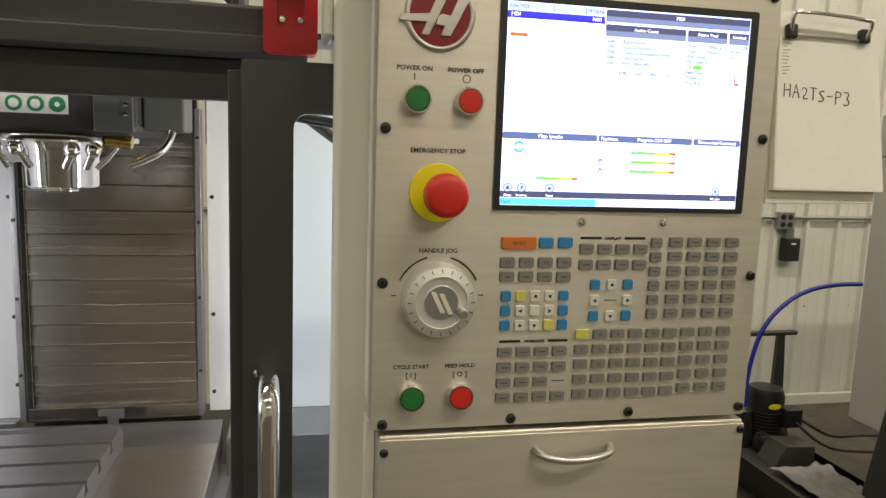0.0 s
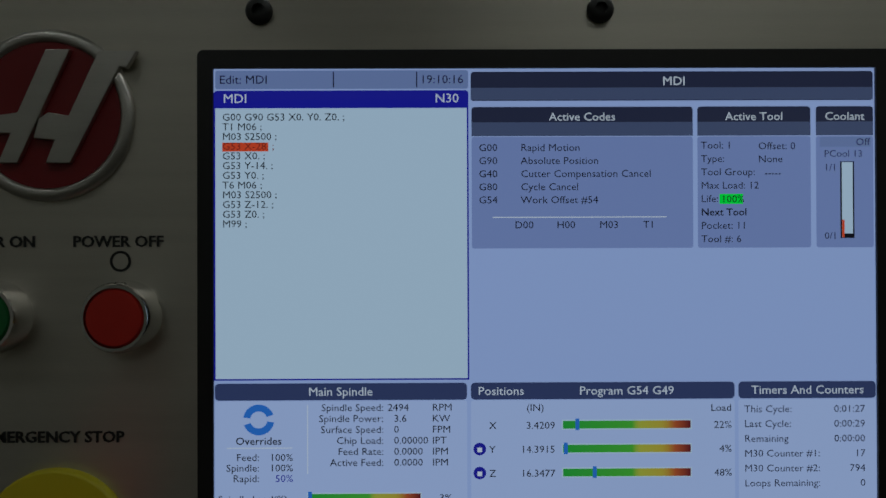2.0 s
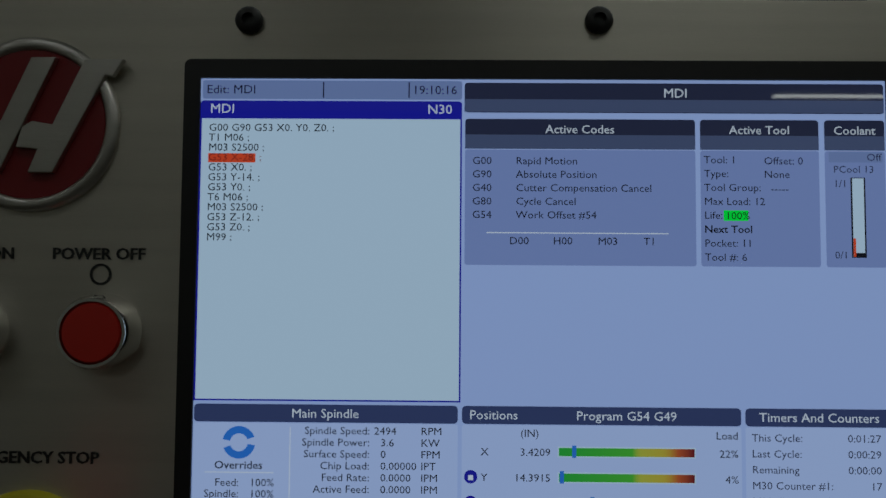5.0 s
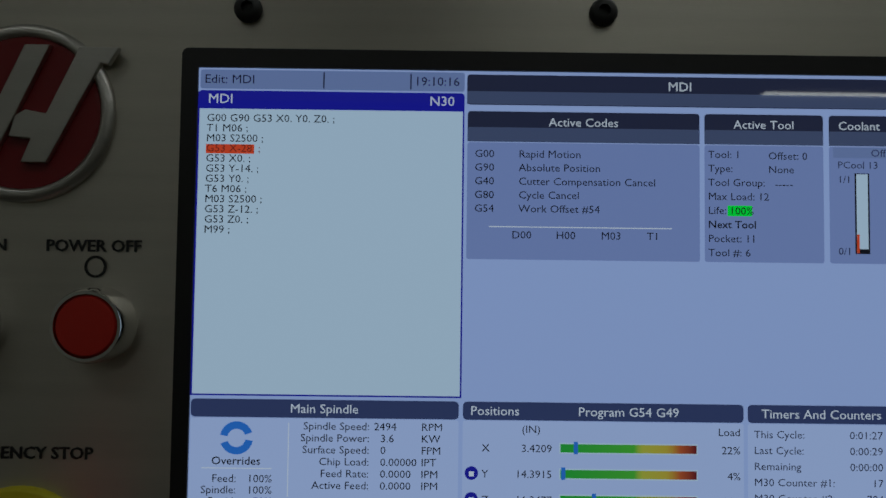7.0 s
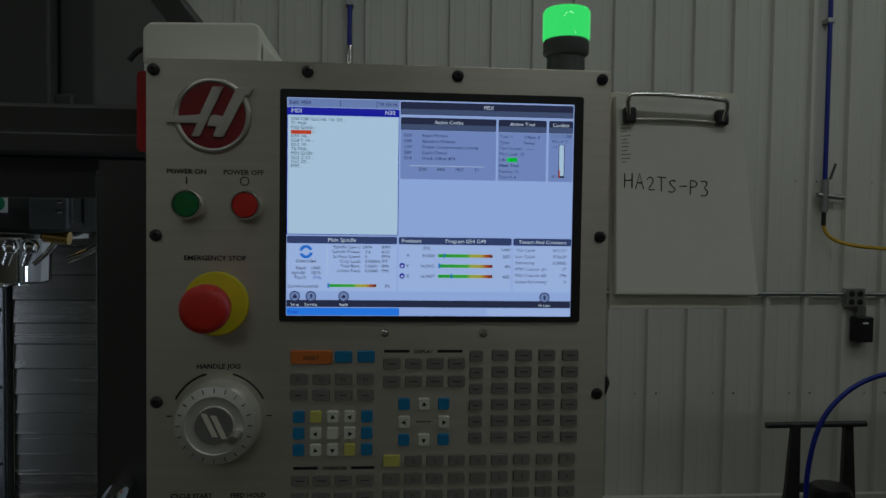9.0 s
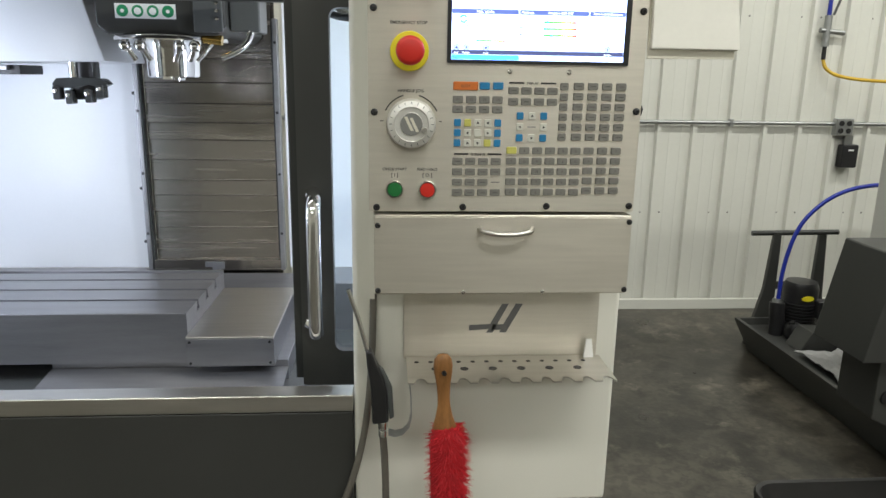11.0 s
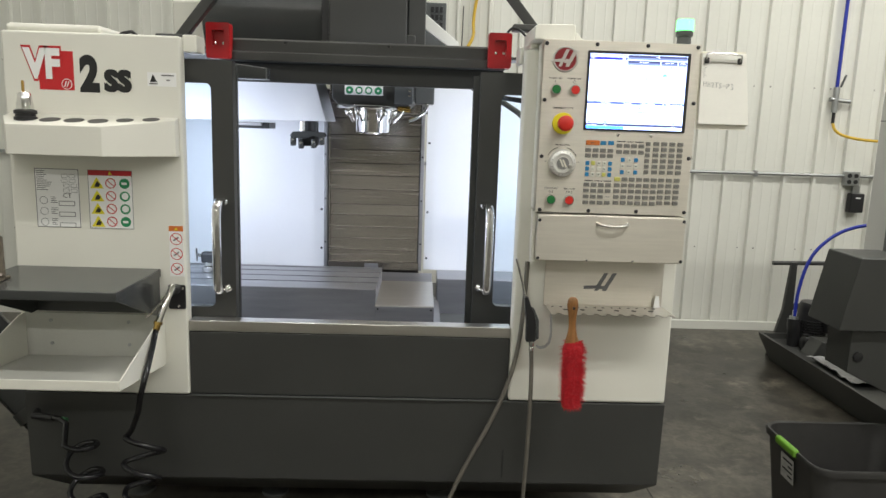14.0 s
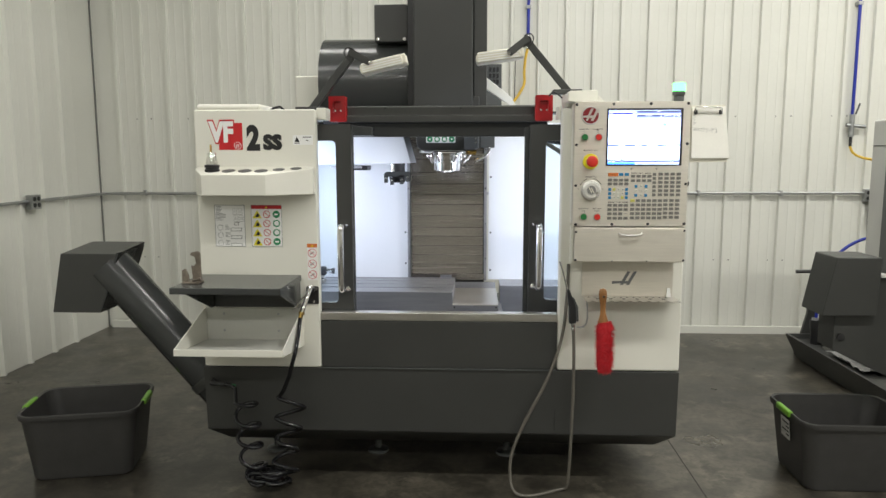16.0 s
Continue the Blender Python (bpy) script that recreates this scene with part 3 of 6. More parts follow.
# tool changer inside the chamber
tcc = part("tool_changer_cover", prism([(LX0 + 0.06, 1.525), (-0.545, 1.541), (-0.60, 1.74), (LX0 + 0.06, 1.74)], 0.35, pose(0, 1.80, 0), 0.004), INNER, mill, "white tool-changer cover")
part("cover_slot", box(-0.95, -0.80, 1.83, 1.97, 1.500, 1.527, 0.003), BLACK, mill)
part("cover_lip", box(-1.01, -0.83, 1.812, 1.83, 1.512, 1.526, 0.002), CAST, mill)
arm = part("tool_arm", lathe([(0, 0), (0.040, 0), (0.05, 0.02), (0.05, 0.05), (0.035, 0.06), (0.035, 0.12), (0, 0.12)], pose(-0.63, 1.87, 1.43), 20), BLACK, mill, "black double-ended tool arm")
part("arm_bar", prism([(-0.06, 0), (-0.075, 0.012), (-0.06, 0.03), (0.02, 0.034), (0.07, 0.03), (0.085, 0.014), (0.06, 0.002), (0.03, 0.012), (0.0, 0.004)], 0.05, pose(-0.63, 1.80, 1.462, 0, 0, 0), 0.003), DARKGLOSS, arm)
for fx_, fz_ in ((-0.690, 1.430), (-0.655, 1.418), (-0.600, 1.422), (-0.565, 1.436)):
    part("arm_finger", box(fx_ - 0.010, fx_ + 0.010, 1.79, 1.83, fz_, fz_ + 0.040, 0.004), DARKGLOSS, arm)
    part("bolt", lathe([(0.006, 0), (0.006, 0.004), (0, 0.006)], facing(fx_, 1.7898, fz_ + 0.026), 10), CHROME, arm)
part("arm_post", tube([(-0.655, 1.84, 1.54), (-0.655, 1.84, 1.46)], 0.013, 12), CHROME, arm)
part("arm_post", tube([(-0.60, 1.86, 1.54), (-0.60, 1.86, 1.46)], 0.013, 12), DARKGLOSS, arm)

# cables of the right chamber side, seen over the door
part("door_cable", tube([(0.06, 1.75, 1.72), (0.12, 1.62, 1.67), (0.20, 1.52, 1.655), (0.30, 1.46, 1.64), (0.42, 1.42, 1.60)], 0.010, 10, smooth=2), BLACK, mill)
part("washdown_hose", tube([(0.09, 1.80, 1.74), (0.20, 1.66, 1.65), (0.30, 1.55, 1.58), (0.33, 1.46, 1.50)], 0.012, 10, smooth=2), GREYHOSE, mill)
part("hose_end", tube([(0.335, 1.46, 1.51), (0.325, 1.45, 1.45)], 0.018, 12), RED, mill)

# column, tool drum and top covers above the enclosure
col = part("column_cover", prism([(-0.512, 1.80), (-0.512, 2.95), (-0.195, 2.95), (-0.195, 1.80)], 0.55, pose(0, 1.62, 0), 0.008), DARK, mill, "charcoal column cover")
part("column_edge", prism([(-0.193, 1.80), (-0.193, 2.95), (-0.12, 2.95), (-0.12, 1.80)], 0.50, pose(0, 1.655, 0), 0.006), DARK, mill)
# black block that stands for the shade in the gap beside the column
part("column_gap_shade", box(-0.545, -0.514, 1.66, 2.1, 1.80, 2.95), BLACK, mill)
drum = part("tool_drum", tube([(-1.045, 1.96, 1.985), (-0.552, 1.96, 1.985)], 0.262, 40), DARKGLOSS, mill, "glossy charcoal tool-drum housing")
part("drum_motor", box(-0.735, -0.552, 1.74, 1.95, 2.20, 2.40, 0.006), DARK, mill)
for bx in (-0.715, -0.57):
    part("bolt", lathe([(0.010, 0), (0.010, 0.006), (0, 0.008)], facing(bx, 1.7395, 2.215), 10), CHROME, drum)
part("drum_bracket", box(-1.20, -1.05, 1.80, 2.1, 1.78, 2.03, 0.01), WHITE, mill)
part("rear_strut", prism([(-0.150, 2.055), (0.025, 1.918), (0.075, 1.83), (-0.150, 1.985)], 0.03, pose(0, 1.95, 0), 0.003), WHITE, mill, "cream sloping strut behind the column")
part("enclosure_roof", box(LX0 + 0.02, -0.55, 1.45, 2.25, 1.782, 1.795), DARK, mill)
vent = part("vent_box", box(-0.140, -0.012, 2.55, 2.75, 1.60, 2.182, 0.006), GREYPAINT, mill, "grey louvred cabinet")
for i in range(9):
    part("slat", box(-0.095 + (i % 3) * 0.024, -0.078 + (i % 3) * 0.024, 2.543, 2.5495, 2.05 + (i // 3) * 0.04, 2.08 + (i // 3) * 0.04, 0.002), BLACK, vent)


# ---- lettering and stickers on the left panel ----
sy_ = FY - 0.0012
badge = part("badge_plate", box(-1.353, -1.243, sy_, FY + 0.001, 1.61, 1.732), REDP, left_panel, "red badge square")
text("VF", -1.392, sy_ - 0.0012, 1.648, 0.128, REDP, left_panel, bold=0.0115, stretch=0.78, name="badge_letters", curve=6)
text("VF", -1.392, sy_ - 0.0024, 1.650, 0.122, STICKER, left_panel, bold=0.0065, stretch=0.81, name="badge_letters", curve=6)
part("badge_disc", lathe([(0.017, 0), (0.017, 0.0006), (0, 0.0006)], facing(-1.266, sy_ - 0.0006, 1.629), 20), STICKER, left_panel)
part("badge_ring", lathe([(0.0145, 0), (0.0145, 0.0005), (0, 0.0005)], facing(-1.266, sy_ - 0.0013, 1.629), 20), REDP, left_panel)
for dx_ in (-0.005, 0.003):
    part("badge_bars", prism([(-1.266 + dx_ + a, 1.629 + b) for a, b in ((-0.004, -0.009), (0.0, -0.009), (0.006, 0.009), (0.002, 0.009))], 0.0004, pose(0, sy_ - 0.0024, 0)), STICKER, left_panel)
text("2", -1.222, sy_, 1.614, 0.146, INK, left_panel, bold=0.0085, stretch=0.78, name="model_letters", curve=8)
for dx_ in (-0.003, 0.003):
    text("ss", -1.146 + dx_, sy_ - 0.0004 * (dx_ > 0), 1.614, 0.136, INK, left_panel, bold=0.0042, stretch=0.80, name="model_letters", curve=8)
st = part("serial_sticker", box(-1.010, -0.918, sy_, FY + 0.001, 1.632, 1.676, 0, m=None), STICKER, mill, "small white sticker with faint print")
part("print_mark", prism([(-1.002, 1.645), (-0.992, 1.67), (-0.982, 1.65), (-0.978, 1.645)], 0.0004, pose(0, sy_ - 0.0006, 0)), INK, st)
for bx, bz, bw in ((-1.004, 1.638, 0.026), (-0.965, 1.665, 0.04), (-0.950, 1.65, 0.012)):
    part("print_line", box(bx, bx + bw, sy_ - 0.0006, sy_ - 0.0002, bz, bz + 0.004), GREYINK, st)


def warning_sheet():
    s = part("instruction_sheet", box(-1.388, -1.246, sy_, FY + 0.001, 1.163, 1.357), STICKER, mill, "white sheet of fine grey diagrams")
    part("sheet_border", frame_plate(rounded(-1.388, -1.246, 1.163, 1.357, 0.001, 1), rounded(-1.386, -1.248, 1.165, 1.355, 0.001, 1), 0.0004, pose(0, sy_ - 0.0005, 0)), GREYINK, s)
    rnd = random.Random(4)
    for i in range(11):
        w = rnd.uniform(0.02, 0.05)
        part("print_line", box(-1.382, -1.382 + w, sy_ - 0.0006, sy_ - 0.0001, 1.348 - i * 0.0062, 1.350 - i * 0.0062), GREYINK, s)
    for i in range(4):
        for j in range(2):
            cx, cz = -1.300 + j * 0.025 + rnd.uniform(-0.004, 0.004), 1.34 - i * 0.016
            part("diagram", frame_plate(rounded(cx, cx + 0.02, cz - 0.012, cz, 0.002, 2), rounded(cx + 0.001, cx + 0.019, cz - 0.011, cz - 0.001, 0.001, 2), 0.0004, pose(0, sy_ - 0.0005, 0)), GREYINK, s)
    for i in range(3):
        cz = 1.265 - i * 0.036
        part("symbol", frame_plate(rounded(-1.376, -1.350, cz - 0.026, cz, 0.0129, 5), rounded(-1.3745, -1.3515, cz - 0.0245, cz - 0.0015, 0.0114, 5), 0.0004, pose(0, sy_ - 0.0005, 0)), GREYINK, s)
        for k in range(4):
            part("print_line", box(-1.34, -1.335 + rnd.uniform(0.006, 0.02), sy_ - 0.0006, sy_ - 0.0001, cz - 0.006 * k - 0.003, cz - 0.006 * k - 0.001), GREYINK, s)
        part("diagram", frame_plate(rounded(-1.315, -1.262, cz - 0.03, cz - 0.014, 0.002, 2), rounded(-1.313, -1.264, cz - 0.028, cz - 0.016, 0.001, 2), 0.0004, pose(0, sy_ - 0.0005, 0)), GREYINK, s)
    text("CT", -1.286, sy_ - 0.0003, 1.262, 0.022, INK, s, align="CENTER")


def pictogram_sheet():
    s = part("safety_sheet", box(-1.216, -1.072, sy_, FY + 0.001, 1.163, 1.357), STICKER, mill, "white safety sheet of yellow, red and green symbols")
    part("red_band", box(-1.216, -1.072, sy_ - 0.0006, sy_ - 0.0001, 1.339, 1.357), REDP, s)
    part("warning_mark", prism([(-1.150, 1.342), (-1.138, 1.342), (-1.144, 1.353)], 0.0004, pose(0, sy_ - 0.0012, 0)), YELLOW, s)
    part("sheet_border", frame_plate(rounded(-1.216, -1.072, 1.163, 1.357, 0.001, 1), rounded(-1.2145, -1.0735, 1.1645, 1.3555, 0.001, 1), 0.0004, pose(0, sy_ - 0.0012, 0)), GREYINK, s)
    for i in range(4):
        cz = 1.314 - i * 0.0425
        part("warning_triangle", prism([(-1.210, cz - 0.018), (-1.166, cz - 0.018), (-1.188, cz + 0.019)], 0.0004, pose(0, sy_ - 0.0006, 0)), YELLOW, s)
        part("pictogram", prism([(-1.197, cz - 0.013), (-1.182, cz - 0.013), (-1.176, cz - 0.004), (-1.186, cz + 0.006), (-1.192, cz - 0.002)], 0.0003, pose(0, sy_ - 0.001, 0)), INK, s)
        part("ban_ring", frame_plate(rounded(-1.160, -1.126, cz - 0.017, cz + 0.017, 0.0169, 6), rounded(-1.157, -1.129, cz - 0.014, cz + 0.014, 0.0139, 6), 0.0004, pose(0, sy_ - 0.0006, 0)), REDP, s)
        part("ban_bar", box(-0.016, 0.016, sy_ - 0.0008, sy_ - 0.0004, -0.0013, 0.0013, m=Matrix.Translation((-1.143, 0, cz)) @ pose(0, 0, 0, 0, 40, 0)), REDP, s)
        if i in (0, 3):
            part("order_disc", lathe([(0.017, 0), (0.017, 0.0004), (0, 0.0004)], facing(-1.098, sy_ - 0.0002, cz), 20), GREENP, s)
            part("pictogram", box(-1.107, -1.090, sy_ - 0.001, sy_ - 0.0007, cz - 0.004, cz + 0.004), STICKER, s)
        else:
            part("order_disc", lathe([(0.017, 0), (0.017, 0.0004), (0, 0.0004)], facing(-1.098, sy_ - 0.0002, cz), 20), GREENP, s)
            part("pictogram", lathe([(0.0115, 0), (0.0115, 0.0003), (0, 0.0003)], facing(-1.0975, sy_ - 0.0007, cz + 0.001), 14), STICKER, s)


def small_safety():
    s = part("safety_strip", box(-0.958, -0.911, sy_, FY + 0.001, 1.006, 1.178), STICKER, mill, "narrow white safety strip with an orange head")
    part("orange_band", box(-0.958, -0.911, sy_ - 0.0006, sy_ - 0.0001, 1.160, 1.178), KEYORANGE, s)
    part("warning_mark", prism([(-0.940, 1.163), (-0.928, 1.163), (-0.934, 1.174)], 0.0004, pose(0, sy_ - 0.0012, 0)), YELLOW, s)
    for i in range(3):
        cz = 1.134 - i * 0.051
        part("ban_ring", frame_plate(rounded(-0.9550, -0.914, cz - 0.0205, cz + 0.0205, 0.0204, 6), rounded(-0.9525, -0.9165, cz - 0.018, cz + 0.018, 0.0179, 6), 0.0004, pose(0, sy_ - 0.0006, 0)), REDP, s)
        part("ban_bar", box(-0.018, 0.018, sy_ - 0.0008, sy_ - 0.0004, -0.0012, 0.0012, m=Matrix.Translation((-0.9345, 0, cz)) @ pose(0, 0, 0, 0, 42, 0)), REDP, s)
        part("pictogram", box(-0.011, 0.010, sy_ - 0.0006, sy_ - 0.0003, -0.002, 0.003, m=Matrix.Translation((-0.9345, 0, cz)) @ pose(0, 0, 0, 0, -35, 0)), GREYINK, s)


warning_sheet()
pictogram_sheet()
small_safety()

# ---- control pendant ----
PY = 0.87
pend = thing("control_pendant", (0.49, 0.94, 1.12), "brushed stainless control pendant with lit screen and keypad", "control panel")
PX0, PX1, PZ0, PZ1 = 0.2465, 0.734, 1.276, 1.809
panel = part("face_panel", prism(rounded(PX0, PX1, PZ0, PZ1, 0.004, 3), 0.004, pose(0, PY, 0), 0.0008), STEEL, pend, "brushed stainless face panel")
part("housing", box(PX0 + 0.004, PX1 - 0.004, PY + 0.0045, FY - 0.002, PZ0 + 0.002, PZ1 - 0.004, 0.004), WHITE, pend, "cream pendant housing")
part("side_flange", box(PX0 + 0.001, PX0 + 0.0035, PY + 0.0045, PY + 0.05, PZ0 + 0.002, PZ1 - 0.004), STEEL, pend)
part("side_flange", box(PX1 - 0.0035, PX1 - 0.001, PY + 0.0045, PY + 0.05, PZ0 + 0.002, PZ1 - 0.004), STEEL, pend)
part("top_cap", prism([(0.224, 1.8135), (0.352, 1.8135), (0.352, 1.858), (0.346, 1.863), (0.232, 1.860), (0.224, 1.853)], 0.24, pose(0, 0.925, 0), 0.004), WHITE, pend, "cream arm cover on the pendant")
part("cap_flange", prism([(0.353, 1.8095), (0.385, 1.8095), (0.353, 1.842)], 0.18, pose(0, 0.93, 0), 0.002), WHITE, pend)
part("arm_base", box(0.228, 0.30, 1.04, 1.20, 1.795, 1.86, 0.01), WHITE, pend)


def screw(x, z, y=PY, r=0.0062, material=BLACK, parent=panel):
    s = part("screw", lathe([(r, 0), (r, r * 0.32), (r * 0.78, r * 0.56), (r * 0.45, r * 0.60), (r * 0.42, r * 0.15), (0, r * 0.15)], facing(x, y, z), 18), material, parent)
    return s


for x, z in ((0.2545, 1.7965), (0.4105, 1.7985), (0.5675, 1.7990), (0.7235, 1.7995), (0.2565, 1.6265), (0.7245, 1.6305), (0.2570, 1.4525), (0.7250, 1.4595), (0.2600, 1.2835), (0.4165, 1.2845), (0.5705, 1.2865), (0.7255, 1.2875)):
    screw(x, z)
for x in (0.4935, 0.599):
    screw(x, 1.5255, r=0.0048, material=CHROME)

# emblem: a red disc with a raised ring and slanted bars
EX, EZ = 0.3138, 1.7508
emb = part("emblem_ring", lathe([(0.0395, 0), (0.0395, 0.0015), (0.038, 0.0030), (0.0355, 0.0033), (0.034, 0.0026), (0.0335, 0.0012)], facing(EX, PY, EZ), 48), STEELH, pend, "brushed metal ring emblem")
part("emblem_disc", lathe([(0.0336, 0), (0.0336, 0.0018), (0, 0.0018)], facing(EX, PY, EZ), 40), mat("emblem_red", (0.22, 0.012, 0.016), 0.4, var=0.08, bump=0.01), emb)
k = 0.0398
bars = [[(-1.15, -0.22), (-1.10, -0.06), (-0.42, 0.0), (-0.30, 0.02), (0.02, 0.74), (0.30, 0.74), (-0.30, -0.56), (-0.52, -0.56), (-0.38, -0.22)],
        [(-0.06, -0.05), (0.05, 0.02), (0.28, -0.02), (0.62, 0.72), (1.06, 0.72), (0.94, 0.52), (0.86, 0.54), (0.30, -0.56), (0.02, -0.56), (0.12, -0.30), (-0.12, -0.28)]]
for b in bars:
    part("emblem_bar", prism([(EX + k * x, EZ + k * z) for x, z in b], 0.0030, pose(0, PY - 0.0048, 0), 0.0005), STEELH, emb)


def button(x, z, material, name):
    b = part(name, lathe([(0.0165, 0), (0.0165, 0.002), (0.0160, 0.010), (0.0148, 0.0125), (0.0135, 0.0125), (0.0133, 0.009)], facing(x, PY, z), 32), CHROME, pend, "chrome-ringed round push button")
    part("cap", lathe([(0.0132, 0.0), (0.0132, 0.011), (0.0122, 0.0128), (0, 0.0134)], facing(x, PY, z), 32), material, b, "green cap" if material is GREEN else "red cap")


button(0.2900, 1.6588, GREEN, "power_on_button")
button(0.3490, 1.6588, ESTOP, "power_off_button")
button(0.2925, 1.3175, GREEN, "cycle_start_button")
button(0.3510, 1.3170, ESTOP, "feed_hold_button")
es = part("emergency_collar", lathe([(0.0335, 0), (0.0335, 0.0035), (0.032, 0.005), (0, 0.005)], facing(0.3180, PY, 1.5560), 44), YELLOW, pend, "yellow emergency-stop collar")
part("mushroom", lathe([(0.0135, 0.005), (0.0135, 0.030), (0.022, 0.034), (0.0240, 0.039), (0.0240, 0.051), (0.0220, 0.0565), (0.0165, 0.0585), (0, 0.0595)], facing(0.3180, PY, 1.5560), 44), ESTOP, es, "red emergency-stop mushroom")
jog = part("jog_wheel", lathe([(0.0435, 0.0), (0.0435, 0.004), (0.0415, 0.010), (0.0415, 0.018), (0.040, 0.022), (0.030, 0.0245), (0.0292, 0.022), (0.020, 0.0215), (0.0195, 0.0235), (0, 0.0235)], facing(0.3215, PY, 1.4335), 56), mat("spun_aluminium", (0.82, 0.81, 0.77), 0.38, 0.7, var=0.06, bump=0.01), pend, "spun aluminium jog handwheel")
part("wheel_plate", lathe([(0.0192, 0), (0.0192, 0.0010), (0, 0.0010)], facing(0.3215, PY - 0.0236, 1.4335), 32), mat("grey_plate", (0.28, 0.28, 0.27), 0.45, 0.6, var=0.1, bump=0.01), jog, "grey centre plate with a slanted emblem")
for dx_, dz_ in ((-0.0045, 0.001), (0.0050, -0.001)):
    part("plate_bar", prism([(0.3215 + dx_ + a, 1.4335 + dz_ + b) for a, b in ((-0.0085, 0.012), (-0.0030, 0.012), (0.0085, -0.012), (0.0030, -0.012))], 0.0008, pose(0, PY - 0.0254, 0)), LAMPWHITE, jog)
part("wheel_knob", lathe([(0.0055, 0), (0.0055, 0.018), (0.0045, 0.021), (0, 0.021)], facing(0.3435, PY - 0.021, 1.4240), 18), STEELH, jog)
for i in range(20):
    a = 2 * math.pi * i / 20
    part("wheel_tick", box(-0.0004, 0.0004, -0.0003, 0.0003, 0.034, 0.0385, m=Matrix.Translation((0.3215, PY - 0.0236, 1.4335)) @ pose(0, 0, 0, 0, math.degrees(a), 0)), INK, jog)
for s in (-1, 1):
    pts = [(0.3215 + s * 0.050 * math.sin(radians(a)), PY - 0.0002, 1.4335 + 0.050 * math.cos(radians(a))) for a in range(16, 68, 4)]
    part("jog_arrow", tube(pts, 0.0011, 6), INK, panel)
    part("jog_sign", box(0.3215 + s * 0.0515 - 0.003, 0.3215 + s * 0.0515 + 0.003, PY - 0.0006, PY, 1.437, 1.4382), INK, panel)


def label(words, x, z, size=0.0072):
    return text(words, x, PY - 0.0003, z, size, INK, panel, align="CENTER", bold=0.00012, stretch=1.05)


label("POWER ON", 0.2875, 1.6905)
label("I", 0.2875, 1.6800, 0.0105)
label("POWER OFF", 0.3455, 1.6905)
part("off_symbol", frame_plate(rounded(0.3417, 0.3513, 1.6790, 1.6886, 0.0047, 6), rounded(0.3428, 0.3502, 1.6801, 1.6875, 0.0036, 6), 0.0004, pose(0, PY - 0.0004, 0)), INK, panel)
label("EMERGENCY STOP", 0.3165, 1.6010)
label("HANDLE JOG", 0.3205, 1.4875)
label("CYCLE START", 0.2925, 1.3505, 0.0066)
label("FEED HOLD", 0.3510, 1.3505, 0.0066)
label("[ I ]", 0.2925, 1.3395, 0.0085)
label("[ O ]", 0.3510, 1.3395, 0.0085)


# keypad
def key_mesh(w, h, d=0.0032):
    own = prism(rounded(-w / 2, w / 2, -h / 2, h / 2, 0.0022, 3), d, pose(0, -d, 0))
    for v in own.verts:
        if v.co.y < -d / 2:
            v.co.x *= 0.90
            v.co.z *= 0.86
    me = bpy.data.meshes.new("key")
    own.to_mesh(me)
    own.free()
    return me


LEGEND = mat("key_print", (0.05, 0.05, 0.045), 0.5, var=0.1, bump=0)
KW, KH = 0.0188, 0.0128
key_meshes = {}


def key(x, z, material, w=KW, h=KH, legend=0):
    mk = (material.name, w, h)
    if mk not in key_meshes:
        key_meshes[mk] = key_mesh(w, h)
        key_meshes[mk].materials.append(material)
    ob = new("key", key_meshes[mk])
    ob.location = (x, PY - 0.0001, z)
    ob.parent = panel
    if legend:
        if isinstance(legend, str):
            text(legend, x, PY - 0.0034, z - 0.0022, 0.0062, LEGEND, panel, align="CENTER", name="key_legend", thick=0.0001)
        else:
            lw = {2: 0.009, 3: 0.0070}[legend]
            part("key_legend", box(x - lw / 2, x + lw / 2, PY - 0.0036, PY - 0.0033, z - 0.0006, z + 0.0006), LEGEND, panel)
    return ob


def arrow(x, z, turn, parent=panel, s=0.0030):
    pts = [(math.cos(radians(a + turn)) * s, math.sin(radians(a + turn)) * s) for a in (0, 120, 240)]
    part("arrow_mark", prism([(x + a, z + b) for a, b in pts], 0.0003, pose(0, PY - 0.0037, 0)), INK, parent)


def grid(x0, z0, x1, z1, nx, nz):
    for j in range(nz):
        for i in range(nx):
            yield i, j, x0 + (x1 - x0) * i / max(1, nx - 1), z0 + (z1 - z0) * j / max(1, nz - 1)


key(0.4165, 1.4995, KEYORANGE, 0.044, 0.0150, legend="RESET")
key(0.4500, 1.5000, KEYBLUE)
key(0.4740, 1.5003, KEYBLUE)
for i, j, x, z in grid(0.4035, 1.4765, 0.4738, 1.4595, 4, 2):
    key(x, z, KEYGREY, legend=3 if j else "F%d" % (i + 1))
for i, j, x, z in grid(0.4035, 1.4360, 0.4755, 1.4005, 5, 3):
    if i in (0, 4):
        key(x, z, KEYBLUE, 0.0125, 0.0132)
    else:
        key(x, z, KEYYEL if (i, j) in ((1, 0), (3, 2)) else KEYWHITE, 0.0125, 0.0132)
        if (i, j) not in ((1, 0), (3, 2), (2, 1)):
            arrow(x, z, math.degrees(math.atan2(1 - j, i - 2)))
for i, j, x, z in grid(0.4050, 1.3680, 0.4742, 1.3115, 4, 4):
    if (i, j) == (3, 2):
        part("keypad_text", box(x - 0.008, x + 0.008, PY - 0.0005, PY, z - 0.0008, z + 0.0008), GREYINK, panel)
        continue
    key(x, z, KEYGREY, legend=2)
